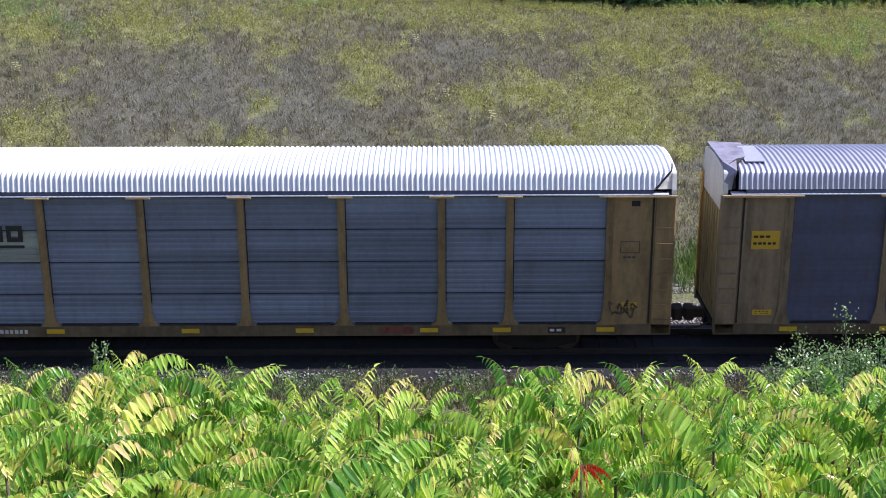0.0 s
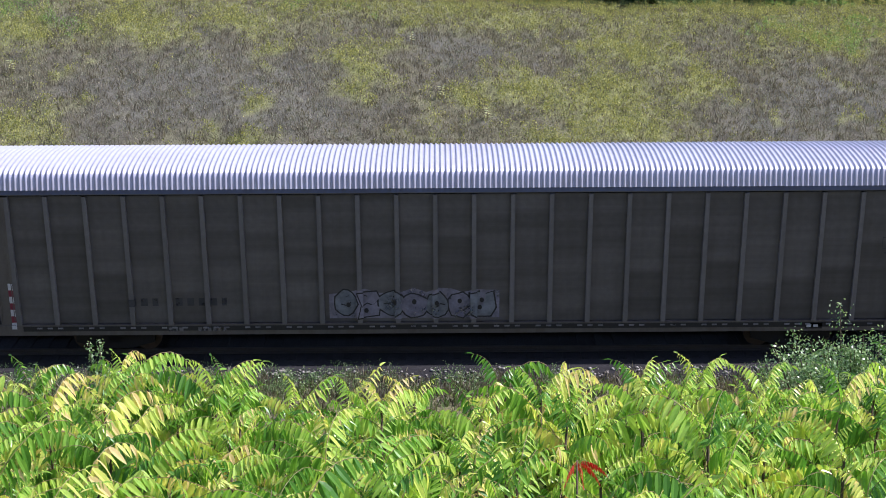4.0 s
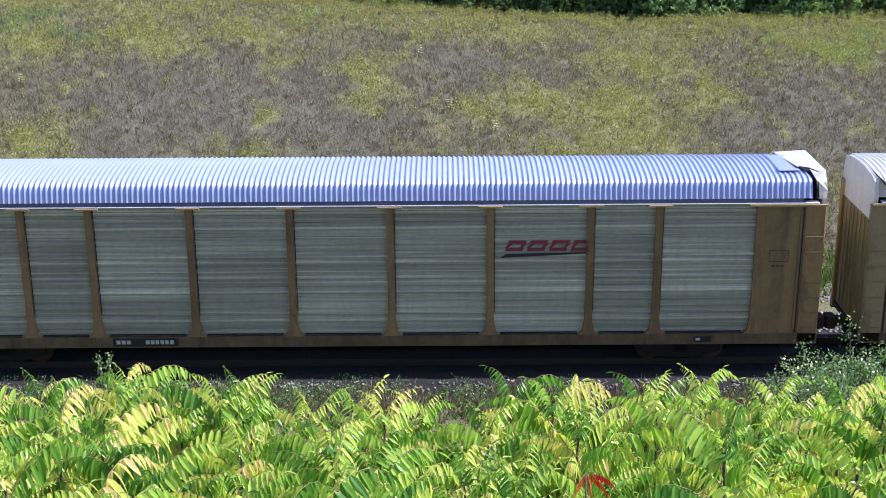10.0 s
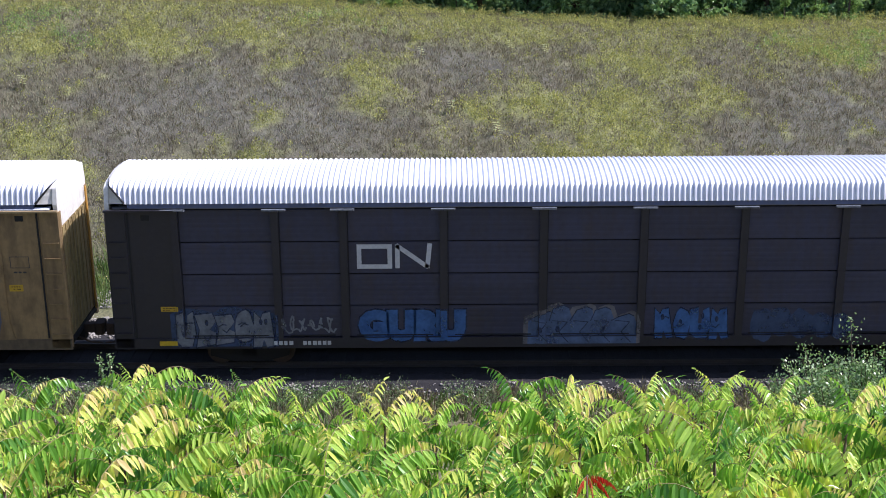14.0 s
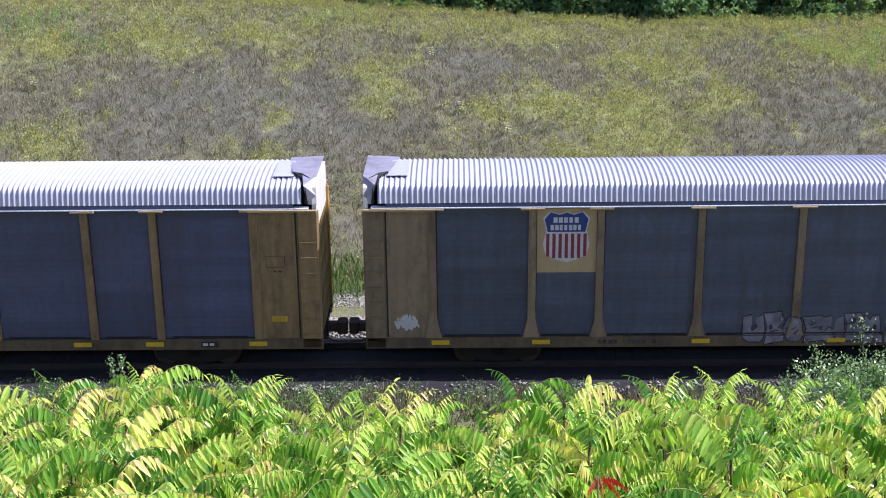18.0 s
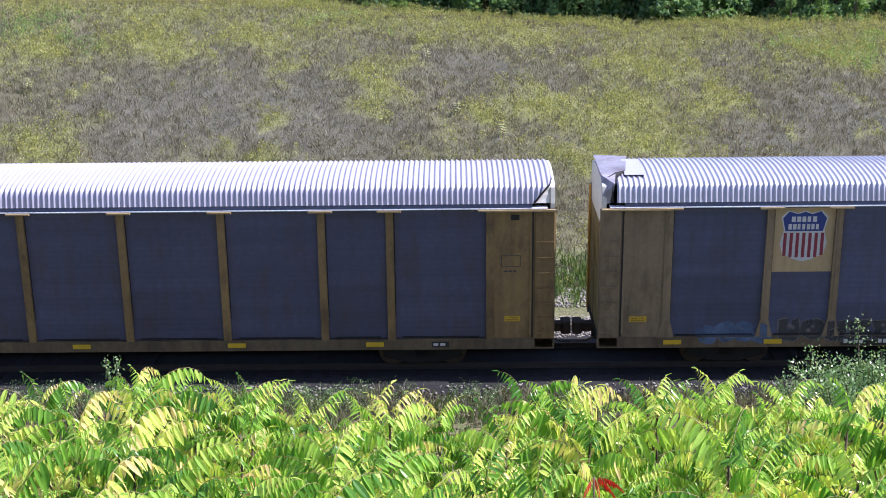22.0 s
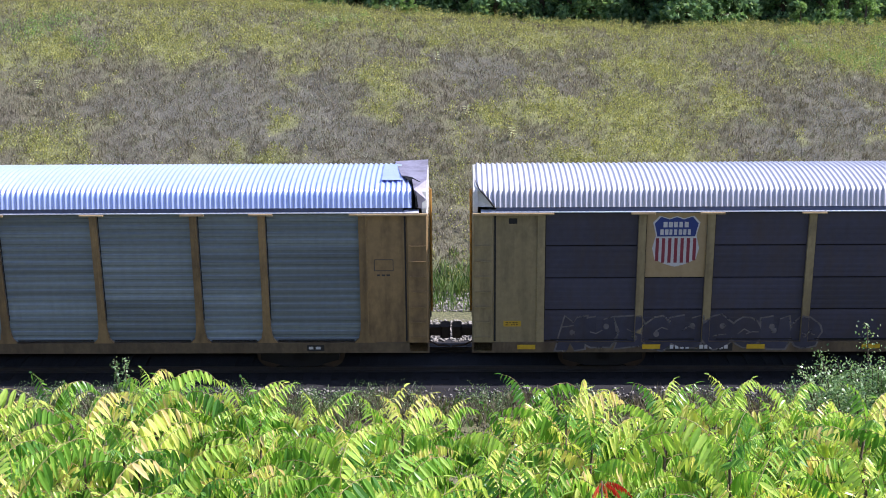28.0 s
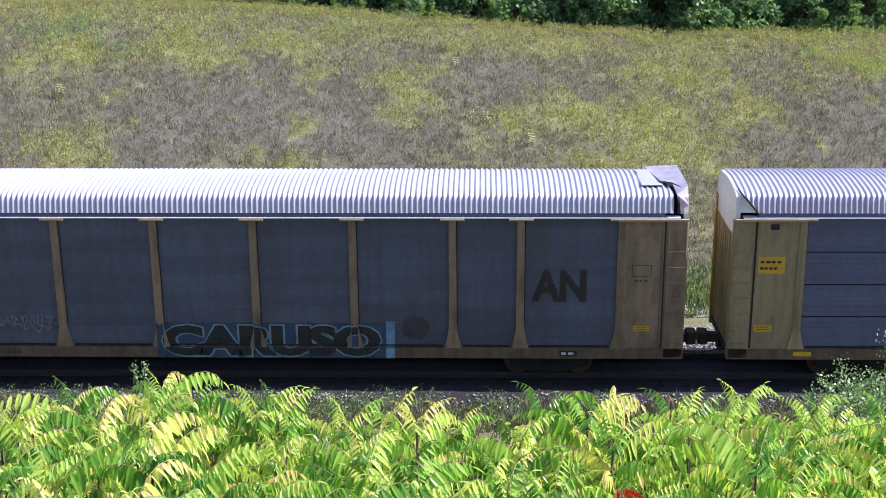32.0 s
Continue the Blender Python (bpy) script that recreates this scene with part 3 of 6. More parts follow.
def field():
    rng = np.random.default_rng(11)
    n = 75000
    x, y = rng.uniform(-30, 30, n), rng.uniform(6.5, 41, n)
    g = gold(x, y)
    keep = rng.random(n) < g ** 1.15 * 0.55
    leafy("goldenrod", "yellow-green flowering goldenrod in uneven stands", M["goldenrod"], x[keep], y[keep], rng.uniform(0.2, 0.62, keep.sum()), 0.044, 17, 1, "wildflowers")
    dry = (~keep) & (rng.random(n) < 0.62 - 0.15 * blot(x, y, BARE))
    tufts("dry_grass", "brown and grey dry grass and dead stems", M["dry"], x[dry], y[dry], rng.uniform(0.1, 0.38, dry.sum()), 0.012, 7, 1.0, 2)
    n = 9000
    x, y = rng.uniform(-27, 27, n), rng.uniform(14, 37, n)
    leafy("grey_herbs", "small grey-green herbs on the bare slope", M["grey_herb"], x, y, rng.uniform(0.08, 0.3, n), 0.03, 10, 9, "weeds")
    n = 9000
    x, y = rng.uniform(-28, 28, n), rng.uniform(24, 36, n)
    keep = rng.random(n) < blot(x, y, GREENS) * 0.8
    leafy("green_herbs", "fresh green herbs among the goldenrod", M["bush"], x[keep], y[keep], rng.uniform(0.2, 0.6, keep.sum()), 0.045, 16, 10, "weeds")
    n = 2600
    x, y = rng.uniform(-20, 20, n), rng.normal(7.0, 1.1, n)
    tufts("green_grass", "fresh green grass at the foot of the slope", M["green_grass"], x, np.clip(y, 4.9, 11), rng.uniform(0.25, 0.7, n), 0.02, 6, 0.5, 3)
    n = 800
    x = rng.choice(np.array([-14.1, -13.2, -11.8, -10.5, -9.5, -8.4, -7.0, -5.6, -4.3, -3.2, -2.4, -1.6, 0.9, 3.2, 6.8, 9.4, 12.5]), n) + rng.normal(0, 0.5, n)
    y = rng.uniform(-3.5, -2.1, n)
    leafy("trackside_herbs", "pale green and straw-coloured herbs beside the ballast", M["shrub"], x, y, rng.uniform(0.15, 0.7, n), 0.024, 34, 8, "weeds")
    n = 5200
    x, y = rng.uniform(-16, 16, n), -2.15 - np.abs(rng.normal(0, 1.1, n))
    tufts("trackside_weeds", "dull green and brown weeds beside the ballast", M["dry"], x, y, rng.uniform(0.15, 0.6, n) * np.clip(0.4 + 0.6 * np.sin(x * 0.8) ** 2, 0, 1), 0.018, 6, 0.6, 4, "weeds")
    n = 2200
    x, y = rng.uniform(-16, 16, n), rng.uniform(-9, -2.6, n)
    tufts("trackside_grass", "green and yellow grass in the ditch", M["green_grass"], x, y, rng.uniform(0.15, 0.45, n), 0.02, 5, 0.6, 6)
    n = 700
    x, y = rng.uniform(-6, 6, n), rng.uniform(-31, -12, n)
    tufts("bank_grass", "green grass under the shrubs on the bank", M["green_grass"], x, y, rng.uniform(0.3, 0.7, n), 0.02, 6, 0.6, 7)


field()


# ---- woodland behind the crest ----
def tree_kind(seed, height, spread, low):
    rng = np.random.default_rng(seed)
    wood = Geo().tube([(0, 0, -0.3), (0.06, 0.03, height * 0.3), (-0.05, 0.08, height * 0.65), (0.02, 0, height * 0.95)], [0.2, 0.15, 0.09, 0.02], 8)
    centres = []
    for i in range(26):
        h = low + (height - low) * ((i + rng.random()) / 26) ** 1.5
        a = rng.uniform(0, 6.28)
        r = spread * (0.35 + 0.65 * math.sin(math.pi * min(1, 0.25 + 0.7 * (h - low) / (height - low) + 0.2))) * rng.uniform(0.55, 1.1)
        tip = (math.cos(a) * r, math.sin(a) * r, h + 0.15 * r)
        wood.tube([(0, 0, h * 0.85), (tip[0] * 0.5, tip[1] * 0.5, h), tip], [0.05, 0.03, 0.01], 5)
        for k in range(3):
            f = 0.45 + 0.28 * k
            centres.append((tip[0] * f + rng.normal(0, .2), tip[1] * f + rng.normal(0, .2), h + 0.1 * k + rng.normal(0, .15), 0.3 + 0.3 * rng.random()))
    c = np.array(centres)
    per = 60
    n = len(c) * per
    base = np.repeat(c, per, 0)
    d = rng.normal(0, 1, (n, 3))
    d /= np.linalg.norm(d, axis=1)[:, None]
    p0 = base[:, :3] + d * base[:, 3:4] * rng.uniform(0.3, 1.15, (n, 1))
    u, v = rng.normal(0, 1, (n, 3)), rng.normal(0, 1, (n, 3))
    u /= np.linalg.norm(u, axis=1)[:, None]
    v -= u * (u * v).sum(1)[:, None]
    v /= np.linalg.norm(v, axis=1)[:, None]
    s = rng.uniform(0.08, 0.17, (n, 1))
    q = np.stack([p0 - u * s, p0 + v * s * 0.6, p0 + u * s * 1.2, p0 - v * s * 0.6], 1)
    faces = np.arange(n * 4).reshape(-1, 4)
    return wood.mesh("trunk", M["bark"], True), array_mesh("crown", q.reshape(-1, 3), faces, M["tree_leaf"])


def woodland():
    kinds = [tree_kind(21, 7.0, 2.0, 0.1), tree_kind(22, 6.0, 2.3, 0.2), tree_kind(23, 7.5, 1.8, 0.1)]
    rng = random.Random(3)
    for row, y0, step in ((0, 43.5, 1.9), (1, 46.5, 2.0), (2, 50, 2.4)):
        x = -32 + row * 1.1
        while x < 36:
            px, py = x + rng.uniform(-0.7, 0.7), y0 + rng.uniform(-1.2, 1.2) - (0.05 * min(x, 8) if row == 0 else 0)
            trunk, crown = kinds[rng.randrange(3)]
            t = tagged(new("tree"), "dense green woodland tree with foliage to the ground", "tree", "trees along the crest")
            s = rng.uniform(0.85, 1.2)
            t.location, t.scale, t.rotation_euler = (px, py, float(terrain(px, py)) - 0.1), (s, s, s), (0, 0, rng.uniform(0, 6.28))
            part("trunk", trunk, t)
            part("crown", crown, t)
            x += step
    for x, y, s in ((-8.6, 40.2, 0.16), (-7.2, 40.8, 0.2), (-4.8, 40.4, 0.17), (-3.6, 40.9, 0.22), (-2.9, 40.2, 0.15), (0.6, 41.2, 0.2), (11.8, 41.0, 0.16), (19.5, 39.9, 0.22), (21.4, 40.4, 0.26), (23.4, 40.6, 0.3)):
        trunk, crown = kinds[0]
        b = tagged(new("bush"), "sunlit yellow-green bush on the crest", "bush", "bushes along the crest")
        b.location, b.scale, b.rotation_euler = (x, y, float(terrain(x, y)) - 0.05), (s * 1.5, s * 1.5, s), (0, 0, x)
        part("trunk", trunk, b)
        q = crown.copy()
        q.materials[0] = M["bush"]
        part("crown", q, b)


woodland()


# ---- car carriers ----
HALF = 13.72                       # half the body length
SILL0, SILL1, EAVE = 0.75, 1.07, 5.0
BAYS = [1.87, 2.845, 1.94] + [2.845] * 5 + [1.94, 2.845, 1.87]
EDGE = [-HALF]
for b in BAYS:
    EDGE.append(EDGE[-1] + b)
EDGE = [e * HALF / EDGE[-1] for e in EDGE]      # eleven bays, twelve edges
PANEL_Y, FRONT_Y, END_Y = 1.44, 1.53, 1.50
DEPTH = dict(silver=0.008, silver_green=0.018, green_silver=0.035, pale_panel=0.03, dull_green=0.004, ochre=0.004)       # rib depth of the sheets


def corrugated(width, z0, z1, pitch=0.158, depth=0.035):
    """A side sheet with level ribs, its face towards -y."""
    g = Geo()
    n = max(2, round((z1 - z0) / pitch))
    prof = []
    for i in range(n):
        a = z0 + (z1 - z0) * i / n
        h = (z1 - z0) / n
        prof += [(0, a), (0, a + h * 0.42), (depth, a + h * 0.55), (depth, a + h * 0.87)]
    prof.append((0, z1))
    k = len(prof)
    w = width / 2
    g.add([(-w, d, z) for d, z in prof] + [(w, d, z) for d, z in prof], [(i, i + k, i + k + 1, i + 1) for i in range(k - 1)])
    g.add([(-w, depth + 0.03, z0), (w, depth + 0.03, z0), (w, depth + 0.03, z1), (-w, depth + 0.03, z1)], [(3, 2, 1, 0)])
    return g


def post_mesh(mat, style):
    def make():
        g = Geo()
        if style == "flare":
            pts = [(-0.25, SILL1), (0.25, SILL1), (0.22, 1.17), (0.112, 1.62), (0.10, 4.93), (-0.10, 4.93), (-0.112, 1.62), (-0.22, 1.17)]
        elif style == "curve":
            pts = [(-0.30, SILL1), (0.30, SILL1), (0.17, 1.2), (0.115, 1.5), (0.10, 2.2), (0.10, 4.93), (-0.10, 4.93), (-0.10, 2.2), (-0.115, 1.5), (-0.17, 1.2)]
        elif style == "rib":
            pts = [(-0.07, SILL1), (0.07, SILL1), (0.06, 4.93), (-0.06, 4.93)]
        else:
            pts = [(-0.11, SILL1), (0.11, SILL1), (0.105, 4.93), (-0.105, 4.93)]
        g.prism(pts, -0.09, 0.02)
        if style in ("flare", "curve"):
            g.box(-0.035, 0.035, -0.105, -0.09, 1.75, 4.9)
        return g.mesh("post", M[mat])
    return shared(("post", mat, style), make)


NEAR_ROOF = [(-1.535, 5.13), (-1.48, 5.36), (-1.43, 5.56), (-1.40, 5.60), (-1.35, 5.63), (-1.12, 5.685), (-1.0, 5.705), (-0.85, 5.715), (-0.45, 5.755), (0, 5.775)]
ROOF = NEAR_ROOF + [(-y, z) for y, z in NEAR_ROOF[-2::-1]]
RIB = ((0.0, 0.0), (0.10, 0.0), (0.23, 0.86), (0.31, 1.0), (0.42, 0.93), (0.68, 0.34), (0.80, 0.05))       # one corrugation: place along the pitch, height


def roof_mesh(mat, inset, cut=0.0):
    """Corrugated roof; cut: how far its skirts are cut back on a slant at both ends."""
    def make():
        L = HALF - inset
        n = round(2 * L / 0.150)
        h = 2 * L / n
        k = len(ROOF)
        rows = [(-L + (i + f) * h, d * 0.056) for i in range(n) for f, d in RIB] + [(L, 0.0)]
        v = []
        for x, d in rows:
            for j, (y, z) in enumerate(ROOF):
                ty, tz = ROOF[min(j + 1, k - 1)][0] - ROOF[max(j - 1, 0)][0], ROOF[min(j + 1, k - 1)][1] - ROOF[max(j - 1, 0)][1]
                q = math.hypot(ty, tz)
                deep = d * (1.0 if z < 5.57 else 0.8)
                lim = L - cut * min(1.0, max(0.0, (5.72 - z) / 0.57))
                v.append((max(-lim, min(lim, x)), y - tz / q * deep, z + ty / q * deep))
        f = [(i * k + j, (i + 1) * k + j, (i + 1) * k + j + 1, i * k + j + 1) for i in range(len(rows) - 1) for j in range(k - 1)]
        g = Geo().add(v, f)
        return g.mesh("roof", M[mat], True)
    return shared(("roof", mat, inset, cut), make)


def end_parts(root, spec):
    """Both ends: folding doors, header, corner columns, ladders and the roof's end plates."""
    lower, upper = M[spec.get("end", "end_tan")], M[spec.get("top", "white")]
    boxy = "bays" in spec
    for s in (-1, 1):
        x = s * (HALF - (0.32 if boxy else 0.10))
        for i in range(8):
            y0 = -1.36 + i * 0.34
            leaf = Geo().box(x - 0.05, x + 0.05, y0 + 0.01, y0 + 0.33, 1.05, 4.42)
            rib = Geo().box(x + s * 0.05 - 0.03, x + s * 0.05 + 0.03, y0 + 0.12, y0 + 0.22, 1.1, 4.38)
            d = part("end_door", leaf.mesh("end_door", lower), root, "ribbed folding end door leaf")
            part("door_rib", rib.mesh("door_rib", lower), d)
        head = Geo().beam([(-1.44, 4.42)] + [(y * 0.985, z - 0.01) for y, z in ROOF] + [(1.44, 4.42)], x - 0.06, x + 0.06)
        part("end_header", head.mesh("end_header", upper), root, "painted end header plate under the roof")
        a, b = sorted((s * (HALF - 0.62), s * (HALF - (0.55 if boxy else 0))))
        for y in (-1, 1):
            c = Geo().box(a, b, min(y * 1.30, y * FRONT_Y), max(y * 1.30, y * FRONT_Y), SILL0 + 0.05, 4.9, 0.05)
            part("corner_column", c.mesh("corner_column", M[spec.get("column", spec["frame"])]), root)
        for k in range(0 if boxy else 7):
            z = 1.25 + k * 0.46
            rung = shared(("rung", spec["frame"]), lambda: Geo().box(-0.22, 0.22, -0.012, 0.012, -0.011, 0.011).box(-0.22, -0.20, 0.012, 0.05, -0.011, 0.011).box(0.20, 0.22, 0.012, 0.05, -0.011, 0.011).mesh("ladder_rung", M[spec["frame"]]))
            part("ladder_rung", rung, root, at=(s * (HALF - 0.30), -1.58, z))
        tip = Geo().tube([(x + s * 0.12, 1.22, 1.0), (x + s * 0.12, 1.22, 4.9)], [0.035, 0.035], 8)
        part("door_post", tip.mesh("door_post", M["amber"]), root, "orange hinge post of the end door")
        if boxy:
            x0, x1 = s * (HALF - 1.06), s * (HALF - 0.26)
            k = len(ROOF)
            g = Geo().add([(x0, y * 1.02, z + 0.055) for y, z in ROOF] + [(x1, y * 0.96, z + 0.01) for y, z in ROOF], [(i, i + 1, i + 1 + k, i + k) for i in range(k - 1)])
            part("roof_cap", g.mesh("roof_cap", M["pale"]), root, "smooth cream-yellow roof end cap")
            g = Geo().add([(s * (HALF - 0.62), -1.52, 1.0), (s * (HALF - 0.27), -1.36, 1.0), (s * (HALF - 0.27), -1.42, 5.5), (s * (HALF - 0.62), -1.53, 5.1)], [(0, 1, 2, 3)])
            part("corner_plate", g.mesh("corner_plate", M["bright_yellow"]), root)
        elif spec.get("hood", True):
            x0, x1 = s * (HALF - 1.0), s * (HALF - 0.03)
            top = Geo().add([(x0 + s * 0.25, -0.75, 5.84), (x0, 1.0, 5.82), (x1, 1.15, 5.83), (x1, -1.12, 5.83), (x0 + s * 0.55, -0.95, 5.84)], [(0, 1, 2, 3, 4)])
            part("roof_hood", top.mesh("roof_hood", M[spec.get("hood_tone", "hood")]), root, "dented mauve-grey plate over the roof's end")
            side = Geo().add([(x1, -1.12, 5.83), (x1, -1.46, 5.34), (x0 + s * 0.62, -1.50, 5.66), (x0 + s * 0.55, -0.95, 5.84)], [(0, 1, 2, 3)])
            side.add([(x1, -1.46, 5.34), (x1, -1.48, 5.06), (x0 + s * 0.72, -1.50, 5.12), (x0 + s * 0.62, -1.50, 5.66)], [(0, 1, 2, 3)])
            part("hood_flank", side.mesh("hood_flank", M[spec.get("hood_tone", "hood")]), root)
            fold = Geo().add([(x0 + s * 0.25, -0.75, 5.86), (x0 + s * 0.55, -0.95, 5.86), (x0 + s * 0.80, -1.2, 5.79), (x0 + s * 0.74, -1.525, 5.14), (x0 + s * 0.64, -1.525, 5.14), (x0 + s * 0.68, -1.525, 5.60), (x0 + s * 0.45, -1.0, 5.79)], [(0, 1, 2, 6), (2, 3, 4, 5, 6)])
            part("roof_flashing", fold.mesh("roof_flashing", M["seam"]), root, "dark torn flashing along the roof's end")
            patch = Geo().add([(x0 - s * 0.30, -1.0, 5.79), (x0 + s * 0.30, -1.0, 5.79), (x0 + s * 0.2, 0.6, 5.83), (x0 - s * 0.30, 0.6, 5.83)], [(0, 1, 2, 3)])
            part("roof_patch", patch.mesh("roof_patch", M[spec["roof"]]), root)
        else:
            # slanted corner plates between the cut roof and the end, with a dark flashing on the joint
            edge = [(s * (HALF - 0.12 - 0.52 * min(1.0, max(0.0, (5.72 - z) / 0.57)) + 0.01), y * 1.004, z + 0.012) for y, z in ROOF]
            rim = [(s * (HALF - 0.04), y * (0.93 if z < 5.75 else 0.985), z - 0.01) for y, z in ROOF]
            k = len(ROOF)
            g = Geo().add(edge + rim, [(i, i + 1, i + 1 + k, i + k) for i in range(k - 1)])
            part("corner_plate", g.mesh("corner_plate", upper), root, "slanted white plate closing the roof's end")
            near = [Vector(p) + Vector((s * 0.012, -0.035, 0.025)) for p in edge[:8]]
            part("roof_flashing", Geo().tube(near, [0.035, 0.03, 0.026, 0.022, 0.018, 0.012, 0.008, 0.005], 6).mesh("roof_flashing", M["seam"]), root, "dark flashing along the slanted roof edge")


def bogie(root, x):
    """A two-axle truck with side frames."""
    def frame_mesh():
        g = Geo()
        for y in (-1.02, 1.02):
            g.prism([(-1.15, 0.36), (-0.95, 0.30), (-0.45, 0.16), (0.45, 0.16), (0.95, 0.30), (1.15, 0.36), (1.15, 0.56), (0.8, 0.66), (-0.8, 0.66), (-1.15, 0.56)], y - 0.08, y + 0.08)
        g.box(-0.2, 0.2, -1.1, 1.1, 0.35, 0.62)
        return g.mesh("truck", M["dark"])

    def wheel_mesh():
        g = Geo()
        for y in (-0.75, 0.75):
            g.disc(0, y - 0.065, y + 0.065, 0, 0.42, 24)
        g.disc(0, -1.0, 1.0, 0, 0.08, 10)
        return g.mesh("wheelset", M["rust"])
    t = part("truck", shared("truck", frame_mesh), root, "near-black cast-steel truck", (x, 0, 0))
    for dx in (-0.88, 0.88):
        part("wheelset", shared("wheelset", wheel_mesh), t, at=(dx, 0, 0.421))


def paint(root, name, polys, mat, layer=0, label=""):
    """Flat paint on the near side, laid over sheets, posts and sill alike. polys: lists of (s, z), s from the car's left end."""
    bm0 = bmesh.new()
    for k, pts in enumerate(polys):
        vs = [bm0.verts.new((s - HALF, -0.0002 * k, z)) for s, z in pts]
        bm0.faces.new(vs).normal_update()
    bmesh.ops.triangulate(bm0, faces=bm0.faces[:])
    lay_paint(root, name, bm0, mat, layer, label)


def paint_each(root, name, polys, mat, layer=0):
    """Each form a part of its own."""
    for q in polys:
        paint(root, name, [q], mat, layer)


def lay_paint(root, name, bm0, mat, layer, label):
    if not bm0.verts:
        return
    for f in bm0.faces:
        f.normal_update()
        if f.normal.y > 0:
            f.normal_flip()
    xs, zs = [v.co.x for v in bm0.verts], [v.co.z for v in bm0.verts]
    lift = 0.004 + 0.003 * layer
    out = bmesh.new()

    def clip(cuts, y):
        b = bm0.copy()
        for co, no in cuts:
            bmesh.ops.bisect_plane(b, geom=b.verts[:] + b.edges[:] + b.faces[:], plane_co=co, plane_no=no, clear_outer=True)
        for v in b.verts:
            v.co.y += y - lift
        me = bpy.data.meshes.new("tmp")
        b.to_mesh(me)
        out.from_mesh(me)
        bpy.data.meshes.remove(me)
        b.free()

    low, high = ((0, 0, SILL1), (0, 0, -1)), ((0, 0, SILL1), (0, 0, 1))
    eu, el = ((EDGE[1] + 0.1, 0, 0), (-1, 0, 0)), ((EDGE[-2] - 0.1, 0, 0), (1, 0, 0))
    clip([low, eu, el], -PANEL_Y)
    if min(zs) < SILL1:
        clip([high], -FRONT_Y)
    if min(xs) < EDGE[1] + 0.1:
        clip([low, ((EDGE[1] + 0.1, 0, 0), (1, 0, 0))], -END_Y)
    if max(xs) > EDGE[-2] - 0.1:
        clip([low, ((EDGE[-2] - 0.1, 0, 0), (-1, 0, 0))], -END_Y)
    for e in root["posts"]:
        if min(xs) < e + 0.1 and max(xs) > e - 0.1:
            clip([low, ((e - 0.1, 0, 0), (-1, 0, 0)), ((e + 0.1, 0, 0), (1, 0, 0))], -FRONT_Y)
    me = bpy.data.meshes.new(name)
    out.to_mesh(me)
    out.free()
    bm0.free()
    me.materials.append(M[mat])
    ob = part(name, me, root, label)
    if name.endswith("_lettering") or name in ("slot_band", "graffiti_mark", "graffiti_tag", "graffiti_outline", "faded_paint"):
        ob["kind"] = "stuff"
    return ob


def rect(s0, s1, z0, z1, skew=0.0):
    return [(s0, z0), (s1, z0), (s1 + skew, z1), (s0 + skew, z1)]


def hollow(s0, s1, z0, z1, t, skew=0.0):
    h = z1 - z0
    return [rect(s0, s1, z0, z0 + t, skew * t / h), [(a + skew * (h - t) / h, b) for a, b in rect(s0, s1, z1 - t, z1, skew * t / h)],
            [(s0, z0 + t), (s0 + t, z0 + t), (s0 + t + skew, z1 - t), (s0 + skew, z1 - t)], [(s1 - t, z0 + t), (s1, z0 + t), (s1 + skew, z1 - t), (s1 - t + skew, z1 - t)]]


def bars(s0, s1, z0, z1, n, rng, gap=0.3):
    """Plain bars that stand for a line of writing."""
    w = (s1 - s0) / n
    return [rect(s0 + i * w, s0 + (i + 1) * w - w * gap * rng.uniform(0.7, 1.3), z0, z1) for i in range(n) if rng.random() > 0.06]


def ellipse(s, z, a, b, n=18, wob=0.0, rng=None, turn=0.0):
    pts = []
    for i in range(n):
        w = 2 * math.pi * i / n
        r = 1 + (rng.uniform(-wob, wob) if rng else 0)
        u, v = a * r * math.cos(w), b * r * math.sin(w)
        pts.append((s + u * math.cos(turn) - v * math.sin(turn), z + u * math.sin(turn) + v * math.cos(turn)))
    return pts


def stroke(pts, w):
    """A painted line as a run of quads."""
    out = []
    for (a, b), (c, d) in zip(pts, pts[1:]):
        q = math.hypot(c - a, d - b) or 1
        nx, ny = -(d - b) / q * w / 2, (c - a) / q * w / 2
        ex, ey = (c - a) / q * w * 0.3, (d - b) / q * w * 0.3
        out.append([(a + nx - ex, b + ny - ey), (a - nx - ex, b - ny - ey), (c - nx + ex, d - ny + ey), (c + nx + ex, d + ny + ey)])
    return out


def letters(text, s0, s1, z0, z1, fat):
    """Words in the built-in face, stretched into a box."""
    cu = bpy.data.curves.new("letters", "FONT")
    cu.body, cu.size, cu.offset, cu.resolution_u = text, 1.0, fat, 3
    ob = bpy.data.objects.new("letters", cu)
    scene.collection.objects.link(ob)
    me = bpy.data.meshes.new_from_object(ob.evaluated_get(bpy.context.evaluated_depsgraph_get()))
    bpy.data.objects.remove(ob)
    bm = bmesh.new()
    bm.from_mesh(me)
    bpy.data.meshes.remove(me)
    xs, ys = [v.co.x for v in bm.verts], [v.co.y for v in bm.verts]
    for v in bm.verts:
        v.co = Vector((s0 + (v.co.x - min(xs)) / (max(xs) - min(xs)) * (s1 - s0) - HALF, 0, z0 + (v.co.y - min(ys)) / (max(ys) - min(ys)) * (z1 - z0)))
    return bm


